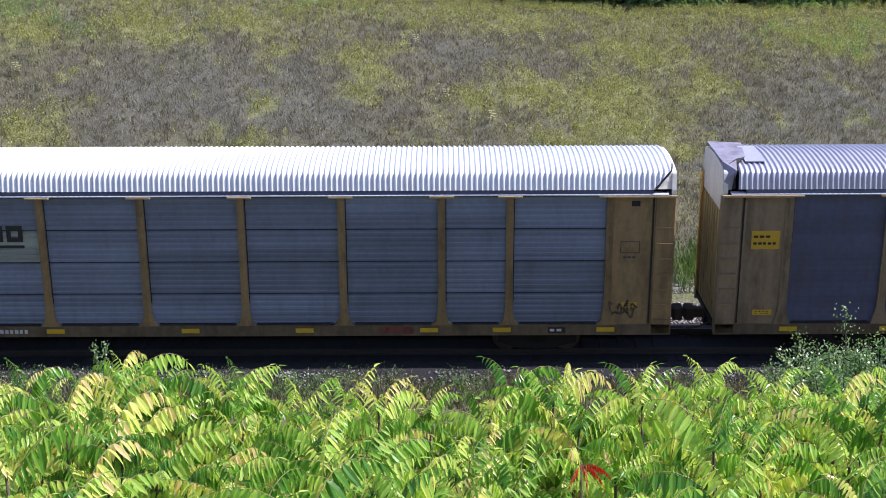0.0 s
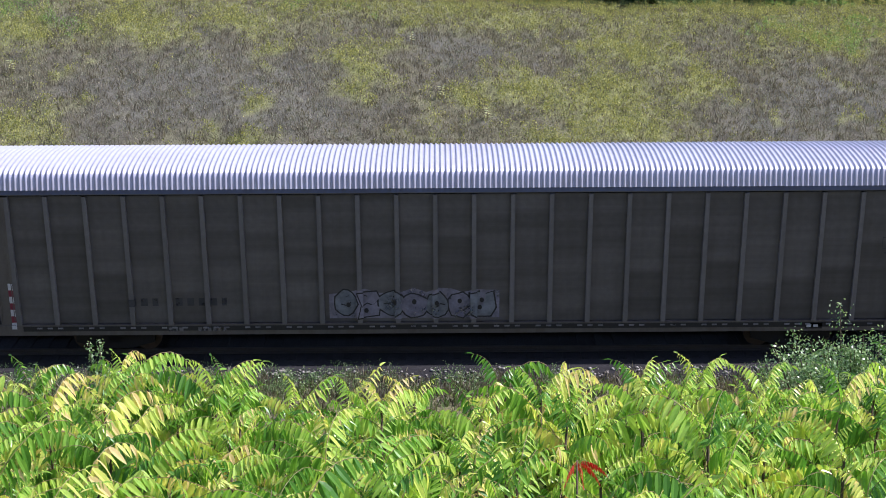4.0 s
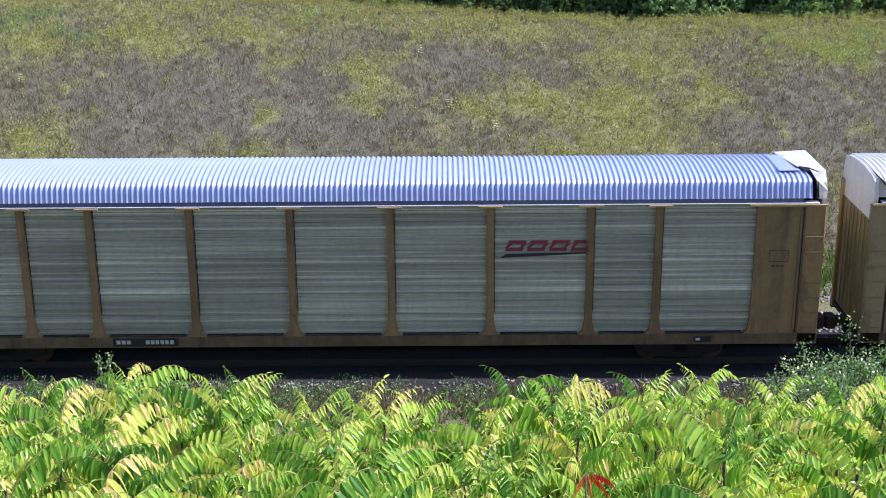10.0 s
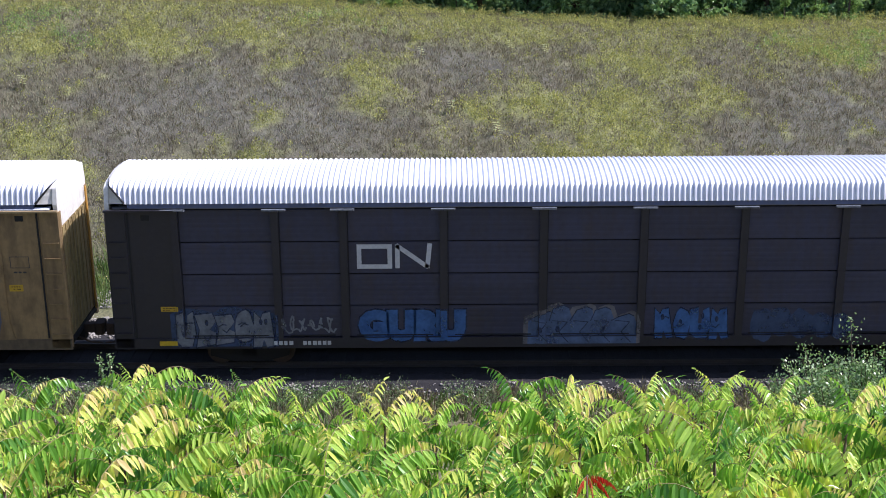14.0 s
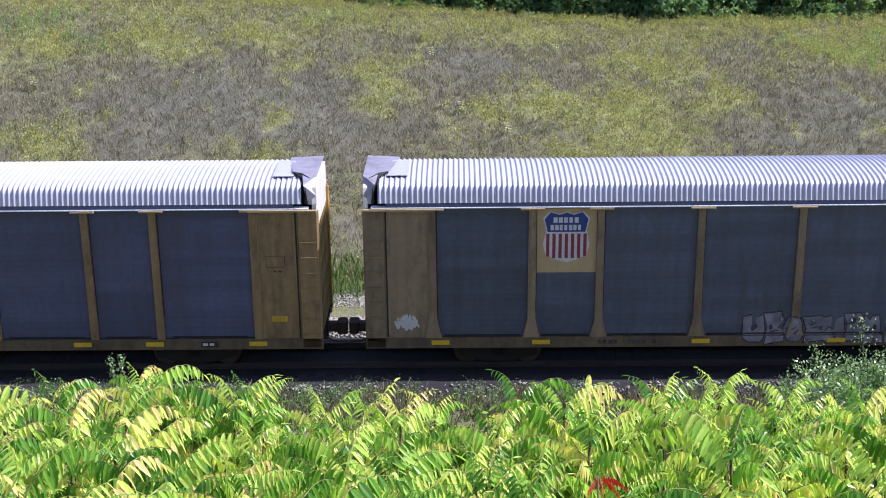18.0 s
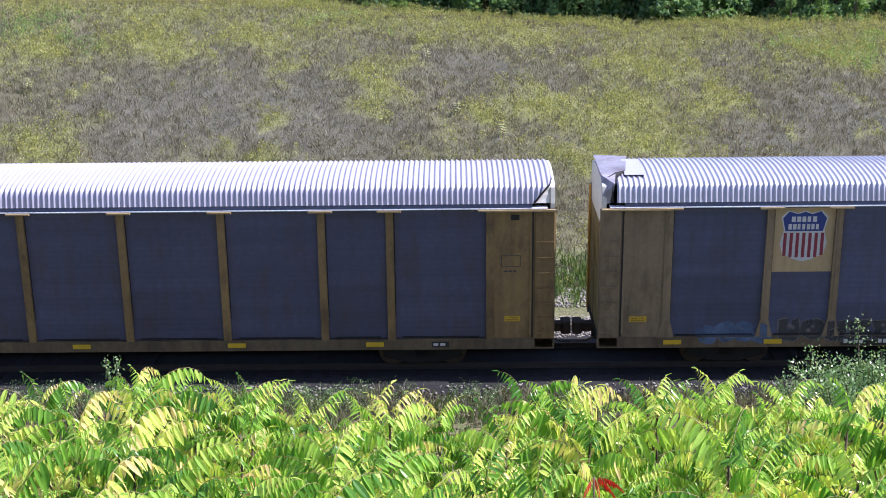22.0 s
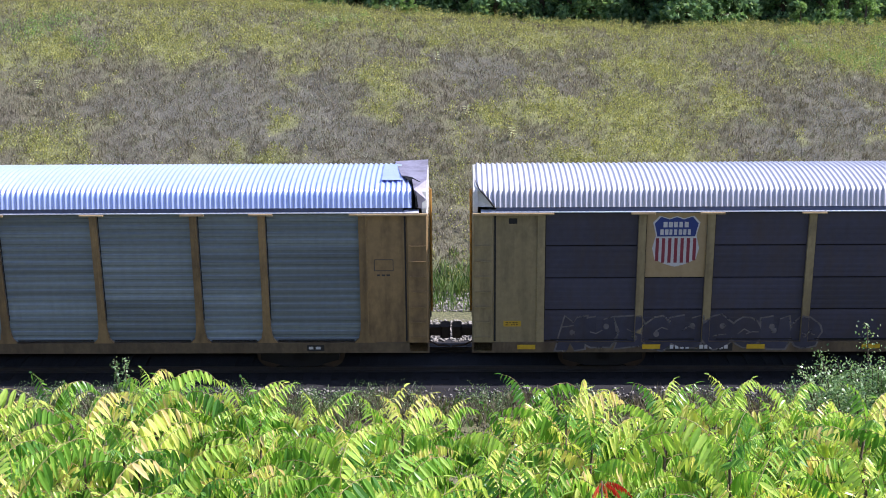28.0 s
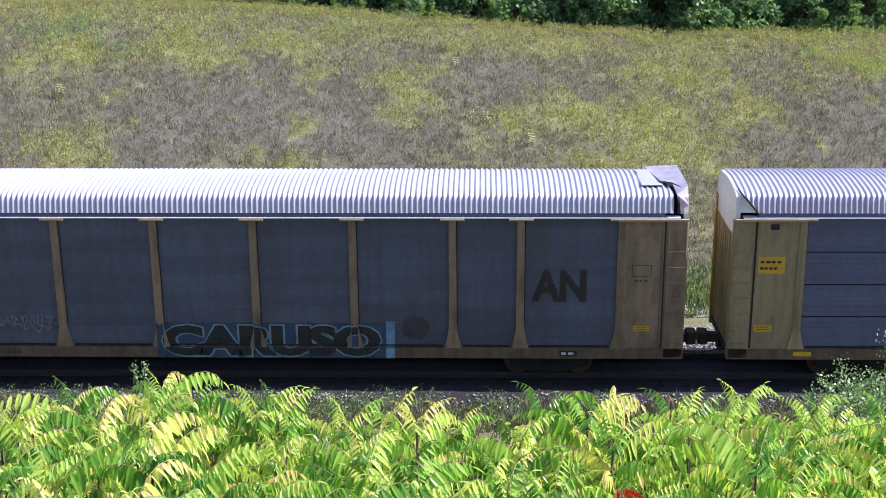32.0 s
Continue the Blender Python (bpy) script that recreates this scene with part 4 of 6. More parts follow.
def piece(root, s0, s1, z0, z1, seed, fill, line, back=None, n=5, accent=None, label=""):
    """A painted piece of bulging letter-like forms that spell nothing, with outline, backing and inner marks."""
    rng = random.Random(seed)
    w, h = (s1 - s0) / n, z1 - z0
    if back:
        cloud = []
        for i in range(n * 2 + 1):
            s = s0 - 0.15 + (s1 - s0 + 0.3) * i / (n * 2)
            cloud.append((s, z1 + rng.uniform(-0.12, 0.16) * h))
        cloud += [(s1 + 0.15, z0), (s0 - 0.15, z0)]
        paint(root, "graffiti_backing", [cloud], back, 0)
    shapes, marks, outs = [], [], []
    for i in range(n):
        cx, cz = s0 + (i + 0.5) * w, (z0 + z1) / 2 + rng.uniform(-0.05, 0.05) * h
        kind = rng.randrange(4)
        a, b = w * rng.uniform(0.46, 0.58), h * rng.uniform(0.40, 0.50)
        if kind == 0:
            sh = ellipse(cx, cz, a, b, 14, 0.10, rng)
        elif kind == 1:
            k = rng.uniform(-0.25, 0.25) * w
            sh = [(cx - a, cz - b), (cx - a * 0.2, cz - b), (cx, cz - b * 0.55), (cx + a * 0.3, cz - b), (cx + a, cz - b * 0.9), (cx + a * 0.8 + k, cz + b), (cx + a * 0.1 + k, cz + b * 0.9), (cx - a * 0.1 + k, cz + b * 0.6), (cx - a * 0.7 + k, cz + b)]
        elif kind == 2:
            sh = [(cx - a * 0.9, cz - b), (cx + a * 0.9, cz - b * 0.8), (cx + a, cz - b * 0.2), (cx + a * 0.4, cz), (cx + a, cz + b * 0.5), (cx + a * 0.7, cz + b), (cx - a, cz + b * 0.9), (cx - a * 0.6, cz)]
        else:
            sh = [(cx - a, cz - b * 0.7), (cx - a * 0.5, cz - b), (cx + a * 0.6, cz - b), (cx + a, cz - b * 0.3), (cx + a * 0.8, cz + b), (cx + a * 0.2, cz + b * 0.8), (cx + a * 0.1, cz - b * 0.1), (cx - a * 0.2, cz - b * 0.1), (cx - a * 0.2, cz + b), (cx - a, cz + b * 0.85)]
        shapes.append(sh)
        mx, mz = sum(p[0] for p in sh) / len(sh), sum(p[1] for p in sh) / len(sh)
        outs.append([(mx + (p[0] - mx) * 1.13, mz + (p[1] - mz) * 1.11) for p in sh])
        for _ in range(2):
            u, v = cx + rng.uniform(-0.4, 0.4) * a, cz + rng.uniform(-0.5, 0.5) * b
            marks += [ellipse(u, v, 0.10 * w, 0.09 * h, 10)] if rng.random() < 0.5 else stroke([(u - 0.2 * w, v), (u, v + rng.uniform(-0.1, 0.15) * h), (u + 0.2 * w, v + 0.05 * h)], 0.035)
    paint(root, "graffiti_outline", outs, line, 1)
    ob = None
    for k, sh in enumerate(shapes):
        paint(root, "graffiti_letter", [sh], fill if not accent or k % 2 == 0 else accent, 2 + 0.12 * k)
    paint(root, "graffiti_mark", marks, line, 4)


def blocks(root, s0, s1, z0, z1, seed, fill, line, back=None, n=4):
    """Chunky block forms set side by side, their tops stepped and slanted, split and hatched by thin lines, on a ragged backing."""
    rng = random.Random(seed)
    w, h = (s1 - s0) / n, z1 - z0
    if back:
        top = []
        for k in range(n * 5 + 1):
            top.append((s0 - 0.22 + (s1 - s0 + 0.44) * k / (n * 5), z1 + h * (rng.uniform(0.16, 0.34) if k % 3 == 1 else rng.uniform(0.0, 0.14))))
        paint(root, "graffiti_backing", [top + [(s1 + 0.1, z0 - 0.06), (s0 - 0.1, z0 - 0.06)]], back, 0)
    lines = []
    for k in range(n):
        a, b = s0 + k * w, s0 + (k + 1) * w - 0.05
        up, lean = rng.uniform(-0.1, 0.06) * h, rng.uniform(0.0, 0.22) * w
        sh = [(a + 0.08 * w, z0), (b - 0.06 * w, z0), (b, z0 + 0.2 * h), (b - 0.14 * w, z0 + 0.42 * h), (b - 0.02 * w, z0 + 0.62 * h), (b + 0.1 * w, z1 + up + 0.16 * h), (a + 0.62 * w + lean, z1 + up - 0.04 * h), (a + lean, z1 + up - 0.1 * h), (a - 0.06 * w, z0 + 0.58 * h), (a + 0.12 * w, z0 + 0.4 * h)]
        paint(root, "graffiti_letter", [sh], fill, 2 + 0.1 * k)
        lines += stroke([(a + 0.34 * w, z0 + 0.02), (a + 0.4 * w, z0 + 0.3 * h)], 0.05) + stroke([(a + 0.3 * w, z0 + 0.62 * h), (a + 0.66 * w, z0 + 0.72 * h)], 0.06) + stroke([(b + 0.02, z0), (b + 0.02, z1)], 0.045)
        if rng.random() < 0.6:
            lines += stroke([(a + 0.3 * w, z0 + 0.62 * h), (a + 0.34 * w, z0 + 0.48 * h), (a + 0.7 * w, z0 + 0.5 * h)], 0.04)
    for q in (0.18, 0.34, 0.8):
        lines += stroke([(s0 + 0.05, z0 + q * h), (s1 - 0.1, z0 + q * h + 0.02)], 0.018)
    paint(root, "graffiti_mark", lines, line, 4)


def humps(root, s0, s1, z0, z1, seed, fill, rim, line, n=5):
    """Tall dark forms that overlap like hills, with a coloured rim and thin pale strokes."""
    rng = random.Random(seed)
    w, h = (s1 - s0) / n, z1 - z0
    forms = []
    for k in range(n):
        a, b = s0 + (k - 0.12) * w, s0 + (k + 1.12) * w
        t = z0 + h * (rng.uniform(0.72, 0.82) if k in (0, n - 1) else rng.uniform(0.84, 1.0))
        lean = rng.uniform(-0.1, 0.3) * w
        forms.append([(a, z0), (b, z0), (b + 0.02 * w, z0 + 0.5 * h), (b - 0.2 * w + lean, t), (b - 0.45 * w + lean, t + 0.07 * h), (a + 0.3 * w + lean, t - 0.02 * h), (a + 0.05 * w, z0 + 0.62 * h)])
    paint(root, "graffiti_outline", [[(p + (0.10 if p > (s0 + s1) / 2 else -0.13), z + 0.09 if z > z0 else z) for p, z in f] for f in forms], rim, 0.5)
    for k, f in enumerate(forms):
        paint(root, "graffiti_letter", [f], fill, 2 + 0.1 * k)
    lines = []
    for k, f in enumerate(forms):
        cx = s0 + (k + 0.5) * w
        lines += stroke([f[6], f[5], f[4], f[3]], 0.03)
        lines += stroke([(cx - 0.4 * w, z0 + 0.62 * h), (cx + 0.3 * w, z0 + 0.58 * h), (cx - 0.1 * w, z0 + 0.3 * h), (cx + 0.35 * w, z0 + 0.04 * h)], 0.026)
        if rng.random() < 0.7:
            lines += [ellipse(cx + rng.uniform(-0.2, 0.2) * w, z0 + 0.38 * h, 0.11 * w, 0.09 * h, 12)]
    paint(root, "graffiti_mark", lines, line, 4)


def scrawl(root, s0, s1, z0, z1, seed, mat, w=0.045, n=7):
    """A quick hand-drawn tag of loops and zigzags."""
    rng = random.Random(seed)
    h, runs, pts = z1 - z0, [], []
    k = n * 12
    ph, fr = rng.uniform(0, 6), rng.uniform(0.8, 1.1) * n
    for i in range(k):
        f = i / (k - 1)
        a = fr * 2 * math.pi * f + ph
        amp = 0.6 + 0.3 * math.sin(f * 9 + ph)
        pts.append((s0 + (s1 - s0) * (f + 0.45 / n * math.cos(a) + 0.15 / n * math.sin(2.3 * a)), z0 + h * (0.5 + 0.5 * amp * math.sin(a) + 0.15 * math.sin(2.7 * a + ph))))
        if rng.random() < 0.035 and len(pts) > 6:
            runs.append(pts)
            pts = []
    runs.append(pts)
    pts = None
    paint(root, "graffiti_tag", [q for r in runs for q in stroke(r, w)], mat, 1)


def shield(root, s, faded=False):
    """Railway shield on a yellow plate: blue field with two bars, red and white stripes below."""
    w, z0, z1 = 0.66, 3.33, 4.86
    bay = (EDGE[2] + HALF + 0.11, EDGE[3] + HALF - 0.11)
    paint(root, "shield_plate", [rect(bay[0], bay[1], 3.02, 4.92)], "plate" if not faded else "plate2", 0)

    def outline(g):
        return [(s - w * g, z1 - 0.22), (s - w * 0.72 * g, z1 - 0.02), (s - w * 0.3, z1 - 0.1), (s, z1 - 0.03), (s + w * 0.3, z1 - 0.1), (s + w * 0.72 * g, z1 - 0.02), (s + w * g, z1 - 0.22),
                (s + w * 0.86 * g, z1 - 0.6), (s + w * g, z0 + 0.55), (s + w * 0.88 * g, z0 + 0.22), (s + w * 0.4, z0 + 0.1 - 0.03 * g), (s, z0), (s - w * 0.4, z0 + 0.1 - 0.03 * g), (s - w * 0.88 * g, z0 + 0.22), (s - w * g, z0 + 0.55), (s - w * 0.86 * g, z1 - 0.6)]
    paint(root, "shield_border", [outline(1.0)], "lg" if faded else "w", 1)
    top = [p for p in outline(0.93) if p[1] > z1 - 0.65]
    paint(root, "shield_field", [[(a, b - 0.03) for a, b in top]], "dk" if faded else "navy", 2)
    st = []
    for i in range(7):
        a = s - w * 0.86 + i * w * 1.72 / 6.5
        d = abs(a + 0.06 - s) / w
        st.append(rect(a, a + w * 0.14, z0 + 0.06 + (0.06 + 0.3 * max(0, d - 0.6)), z1 - 0.68))
    paint_each(root, "shield_stripe", st, "grey" if faded else "r", 2)
    rng = random.Random(4)
    paint(root, "shield_lettering", bars(s - 0.37, s + 0.37, z1 - 0.36, z1 - 0.2, 5, rng) + bars(s - 0.45, s + 0.45, z1 - 0.58, z1 - 0.42, 7, rng), "lg" if faded else "w", 3)


M["end_tan"] = surface("dusty_tan_end_paint", (0.40, 0.30, 0.14, 1), (0.29, 0.21, 0.095, 1), 0.55, 0, 0.8, 8, 0.06, 0.4, (0.10, 0.065, 0.035, 1), stain=0.6)
M["cap"] = surface("faded_tan_cap_paint", (0.42, 0.31, 0.17, 1), (0.30, 0.215, 0.11, 1), 0.6, 0, 1, 9, 0.05)
M["hood2"] = surface("pale_zinc_end_plate", (0.62, 0.62, 0.70, 1), (0.48, 0.48, 0.55, 1), 0.5, 0.2, 0.8, 7, 0.05, 0.3, (0.25, 0.22, 0.22, 1))
M["sill"] = surface("grimy_tan_sill_paint", (0.15, 0.108, 0.062, 1), (0.075, 0.054, 0.035, 1), 0.65, 0, 0.9, 7, 0.1, 0.5, (0.045, 0.032, 0.022, 1), stain=0.9)
M["buff"] = surface("faded_buff_paint", (0.31, 0.25, 0.135, 1), (0.225, 0.178, 0.095, 1), 0.6, 0, 0.7, 8, 0.08, 0.35, (0.07, 0.05, 0.03, 1), stain=0.5)
M["silver_green"] = surface("dull_silver_green_panel", (0.19, 0.235, 0.27, 1), (0.145, 0.18, 0.215, 1), 0.45, 0.2, 0.35, 6, 0.05, 0.2, (0.11, 0.12, 0.13, 1), band=0.3, lines=0.2)
M["plate"] = surface("buff_plate_paint", (0.40, 0.30, 0.17, 1), (0.33, 0.24, 0.13, 1), 0.55, 0, 0.6, 8, 0.03, 0.15)
M["plate2"] = surface("yellow_plate_paint", (0.40, 0.265, 0.07, 1), (0.32, 0.2, 0.055, 1), 0.55, 0, 0.6, 8, 0.03, 0.15)
LOGO_S = (EDGE[3] + HALF + 0.5, EDGE[4] + HALF - 0.7)


def emblem(root, kind, s, z):
    """A railway's emblem in plain shapes of its colours."""
    rng = random.Random(9)
    if kind in ("three_yellow", "three_black"):
        c = "y" if kind == "three_yellow" else "k"
        w = 0.76 if z > 3.9 else 1.0
        for k in range(3):
            a = s + (-0.8 + k * 0.56) * w
            paint_each(root, "emblem", hollow(a, a + 0.46 * w, z - 0.12, z + 0.36, 0.13 * w), c, 2)
        paint(root, "emblem_line", [rect(s - 0.82 * w, s + 0.8 * w, z - 0.30, z - 0.22)], c, 2)
    elif kind == "red_slant":
        for k in range(4):
            a = s - 1.15 + k * 0.62
            paint_each(root, "emblem", hollow(a, a + 0.5, z - 0.12, z + 0.2, 0.10, 0.12), "r", 2)
        paint(root, "emblem_line", [[(s - 1.3, z - 0.32), (s - 1.1, z - 0.2), (s + 1.2, z - 0.16), (s + 1.2, z - 0.2)]], "k", 2)
    elif kind == "striped":
        for k in range(5):
            paint_each(root, "emblem", [rect(s - 1.15 - 0.04 * k, s - 0.45 - 0.12 * abs(k - 1), z + 0.25 - k * 0.095, z + 0.31 - k * 0.095)], "k", 2)
        paint_each(root, "emblem_block", [[(s - 0.1, z - 0.1), (s + 0.25, z - 0.1), (s + 0.35, z + 0.3), (s + 0.05, z + 0.25)]] + hollow(s + 0.4, s + 1.05, z - 0.1, z + 0.3, 0.12, 0.08), "k", 2)
        paint_each(root, "emblem_lettering", bars(s - 1.2, s + 1.05, z - 0.34, z - 0.22, 14, rng), "k", 2)
    elif kind in ("worm_white", "worm_black"):
        c, t = ("w", 0.13) if kind == "worm_white" else ("k", 0.09)
        g = 1.0 if kind == "worm_white" else 0.65
        paint_each(root, "emblem", hollow(s - 1.05 * g, s - 0.05 * g, z - 0.35 * g, z + 0.38 * g, t), c, 2)
        paint_each(root, "emblem_band", stroke([(s + 0.1 * g, z - 0.3 * g), (s + 0.1 * g, z + 0.33 * g), (s + 0.95 * g, z - 0.3 * g), (s + 1.02 * g, z + 0.36 * g)], t), c, 2)
    elif kind == "three_lines":
        for k, n in enumerate((8, 7, 7)):
            paint_each(root, "emblem_lettering", bars(s - 0.75, s + (1.05, 0.5, 0.75)[k], z + 0.28 - k * 0.48, z + 0.50 - k * 0.48, n, rng, 0.25), "w", 2)
    elif kind == "dark_line":
        paint_each(root, "emblem_lettering", bars(s - 1.2, s + 1.2, z - 0.14, z + 0.14, 8, rng, 0.25), "dk", 2)
    elif kind == "two_lines":
        for k in (0, 1):
            paint_each(root, "emblem_lettering", bars(s - 1.05, s + (1.05, 0.5)[k], z + 0.04 - k * 0.36, z + 0.26 - k * 0.36, (8, 7)[k], rng, 0.25), "lg", 2)


def carrier(spec):
    """One closed car carrier, built about its middle at rail height."""
    frame_m = spec["frame"]
    root = tagged(new("car_carrier_wagon"), spec["label"], "freight car", "wagons of the train")
    style = spec.get("post", "flare")
    if style == "rib":
        n = 23
        edges = [EDGE[0], EDGE[1] - 0.75] + [EDGE[1] - 0.75 + (EDGE[-2] - EDGE[1] + 1.5) * i / n for i in range(1, n)] + [EDGE[-2] + 0.75, EDGE[-1]]
    elif "bays" in spec:
        total, edges = sum(spec["bays"]), [-sum(spec["bays"]) / 2]
        for b in spec["bays"]:
            edges.append(edges[-1] + b)
    else:
        edges = EDGE
    root["posts"] = list(edges[1:-1])
    # underframe
    sill = shared(("sill", frame_m), lambda: Geo().beam([(-FRONT_Y, SILL0), (-FRONT_Y + 0.16, SILL0), (-FRONT_Y + 0.16, SILL0 + 0.03), (-FRONT_Y + 0.03, SILL0 + 0.03), (-FRONT_Y + 0.03, SILL1 - 0.03),
                                                         (-1.30, SILL1 - 0.03), (-1.30, SILL1), (-FRONT_Y, SILL1)], -HALF, HALF).mesh("side_sill", M["sill" if frame_m in ("tan", "yellow", "bright_yellow", "buff") else frame_m]))
    part("side_sill", sill, root, "long painted side sill")
    other = part("side_sill", sill, root)
    other.rotation_euler = (0, 0, math.pi)
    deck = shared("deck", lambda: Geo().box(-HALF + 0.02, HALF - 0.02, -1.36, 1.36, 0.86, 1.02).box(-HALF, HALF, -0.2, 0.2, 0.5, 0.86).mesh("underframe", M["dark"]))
    part("underframe", deck, root, "near-black centre sill and deck")
    core = shared("core", lambda: Geo().box(-HALF + 0.45, HALF - 0.45, -1.36, 1.36, 1.03, 5.05).mesh("inner_lining", M["seam"]))
    part("inner_lining", core, root)
    # sheets, bay by bay
    tones, split = spec.get("tones", {}), spec.get("split", False)
    ends = (0, len(edges) - 2)
    for i in range(len(edges) - 1):
        mid, wid = (edges[i] + edges[i + 1]) / 2, edges[i + 1] - edges[i]
        for side in (-1, 1):
            if i in ends:
                col = spec.get("end_panel", frame_m)
                inner = edges[1] if i == 0 else edges[-2]
                outer = math.copysign(HALF - 0.60, inner)
                w2 = abs(outer - inner)
                at = ((inner + outer) / 2, side * (END_Y - 0.05), 0)
                p = part("end_panel", shared(("endp", round(w2, 2), col), lambda: Geo().box(-w2 / 2, w2 / 2, -0.05, 0.1, SILL1, 4.93).mesh("end_panel", M[col])), root, at=at)
                if side < 0 and not split:
                    strip = shared(("strip", col), lambda: Geo().box(-0.03, 0.03, -0.025, 0.0, 1.2, 4.8).mesh("panel_strip", M[col]))
                    for q in (-0.5, 0.5):
                        part("panel_strip", strip, root, at=(at[0] + q * (w2 - 0.2), -END_Y, 0))
            elif split and side < 0:
                for k in range(4):
                    z0, z1 = SILL1 + 0.02 + k * 0.965, SILL1 + 0.02 + (k + 1) * 0.965 - 0.035
                    tone = tones.get((i, 3 - k), tones.get(3 - k, spec["panel"]))
                    part("panel", shared(("sheet", round(wid, 2), k, tone), lambda: corrugated(wid - 0.1, z0, z1, 0.158, DEPTH.get(tone, 0.002)).mesh("panel", M[tone])), root, at=(mid, -PANEL_Y, 0))
                continue
            else:
                tone = tones.get(i, spec["panel"])
                pitch = spec.get("pitch", 0.158)
                p = part("panel", shared(("sheet", round(wid, 2), tone, pitch), lambda: corrugated(wid - 0.06, SILL1 + 0.02, 4.93, pitch, DEPTH.get(tone, 0.0015)).mesh("panel", M[tone])), root, at=(mid, side * PANEL_Y, 0))
            if side > 0:
                p.rotation_euler = (0, 0, math.pi)
    for s in (-1, 1):
        seam = shared("corner_seam", lambda: Geo().box(-0.025, 0.025, -0.02, 0.0, 1.1, 4.9).mesh("corner_seam", M["seam"]))
        part("corner_seam", seam, root, at=(s * (HALF - 0.65), -END_Y, 0))
        if not spec.get("hood", True) and "bays" not in spec and style != "rib":
            slot = shared("vent_slot", lambda: Geo().box(-0.12, 0.12, -0.012, 0.0, -0.08, 0.08, 0.005).mesh("vent_slot", M["seam"]))
            part("vent_slot", slot, root, "small dark opening under the eave", (s * (HALF - 1.15), -END_Y, 4.72))
    if style != "rib" and "bays" not in spec:
        for i in range(1, len(edges) - 2):
            wid = edges[i + 1] - edges[i] - 0.62
            slot = shared(("drain_slot", round(wid, 2)), lambda: Geo().box(-wid / 2, wid / 2, -0.02, 0.0, SILL1 + 0.035, SILL1 + 0.07).mesh("drain_slot", M["seam"]))
            part("drain_slot", slot, root, at=((edges[i] + edges[i + 1]) / 2, -PANEL_Y, 0))
    # posts and their top brackets
    pm = post_mesh(frame_m if style != "rib" else "rib_grey", style)
    br = shared(("bracket", style, frame_m), lambda: Geo().box(-0.34, 0.34, -0.05, 0.05, -0.022, 0.022, 0.015).mesh("bracket", M["cap" if frame_m != "brown" else "grey"]))
    for e in edges[1:-1]:
        part("post", pm, root, at=(e, -PANEL_Y, 0))
        q = part("post", pm, root, at=(e, PANEL_Y, 0))
        q.rotation_euler = (0, 0, math.pi)
        if style != "rib":
            gap = shared("panel_seam", lambda: Geo().box(-0.011, 0.011, -0.004, 0.01, 1.75, 4.9).mesh("panel_seam", M["seam"]))
            part("panel_seam", gap, root, at=(e + 0.125, -PANEL_Y, 0))
            part("bracket", br, root, at=(e, -1.60, 4.955))
    if style != "rib":
        lip = shared(("lip", frame_m), lambda: Geo().box(-0.98, 0.98, -0.05, 0.05, -0.025, 0.025).mesh("end_bracket", M["cap" if frame_m != "brown" else "brown"]))
        for s in (-1, 1):
            part("end_bracket", lip, root, at=(s * (HALF - 1.0), -1.61, 4.95))
    strip_m = "roof_white" if frame_m not in ("brown", "grey_brown") else "rib_grey"
    out_y = -1.605 if strip_m == "roof_white" else -1.54
    chord = shared(("chord", strip_m), lambda: Geo().beam([(out_y, 4.988), (-1.38, 4.988), (-1.38, 5.028), (out_y, 5.010)], -HALF + 0.25, HALF - 0.25).mesh("roof_chord", M[strip_m]))
    band = shared("band", lambda: Geo().beam([(-1.54, 5.01), (-1.46, 5.01), (-1.46, 5.24), (-1.50, 5.24)], -HALF + 0.68, HALF - 0.68).mesh("eave_band", M["slate_blue"]))
    for turn in (0, math.pi):
        part("eave_band", band, root).rotation_euler = (0, 0, turn)
    part("roof_chord", chord, root, "metal strip under the roof")
    q = part("roof_chord", chord, root)
    q.rotation_euler = (0, 0, math.pi)
    part("roof", roof_mesh(spec["roof"], 1.0 if "bays" in spec else 0.45 if spec.get("hood", True) else 0.12, 0.0 if "bays" in spec or spec.get("hood", True) else 0.52), root, spec.get("roof_label", "corrugated metal roof with rounded shoulders"))
    end_parts(root, spec)
    for s in (-1, 1):
        bogie(root, s * 9.9)
        cp = shared(("coupler", s), lambda: Geo().box(min(s * (HALF - 0.1), s * 14.27), max(s * (HALF - 0.1), s * 14.27), -0.13, 0.13, 0.72, 0.98, 0.03)
                    .box(min(s * 14.02, s * 14.31), max(s * 14.02, s * 14.31), -0.24, 0.24, 0.68, 1.04, 0.06).tube([(s * 13.6, -0.5, 0.75), (s * 13.95, -0.45, 0.55), (s * 14.3, -0.4, 0.5)], [0.03, 0.03, 0.03], 6).mesh("coupler", M["rust"]))
        part("coupler", cp, root, "rusty automatic coupler and air hose")
    # small marks along the sill
    rng = random.Random(spec["seed"])
    tape = [rect(s, s + 0.52, 0.86, 1.0) for s in spec.get("tape", (1.9, 4.8, 9.4, 13.3, 16.6, 20.2, 22.3, 25.3))]
    if tape:
        for r in tape:
            paint(root, "reflector", [r], "reflector", 6)
    a = spec.get("number", 7.1)
    if spec.get("board", True):
        paint(root, "number_board", [rect(a, a + 1.9, 0.79, 1.04)], "k", 1)
    paint(root, "number_lettering", bars(a + 0.1, a + 0.7, 0.86, 0.98, 4, rng) + bars(a + 0.95, a + 1.8, 0.86, 0.98, 6, rng), spec.get("number_ink", "w"), 2)
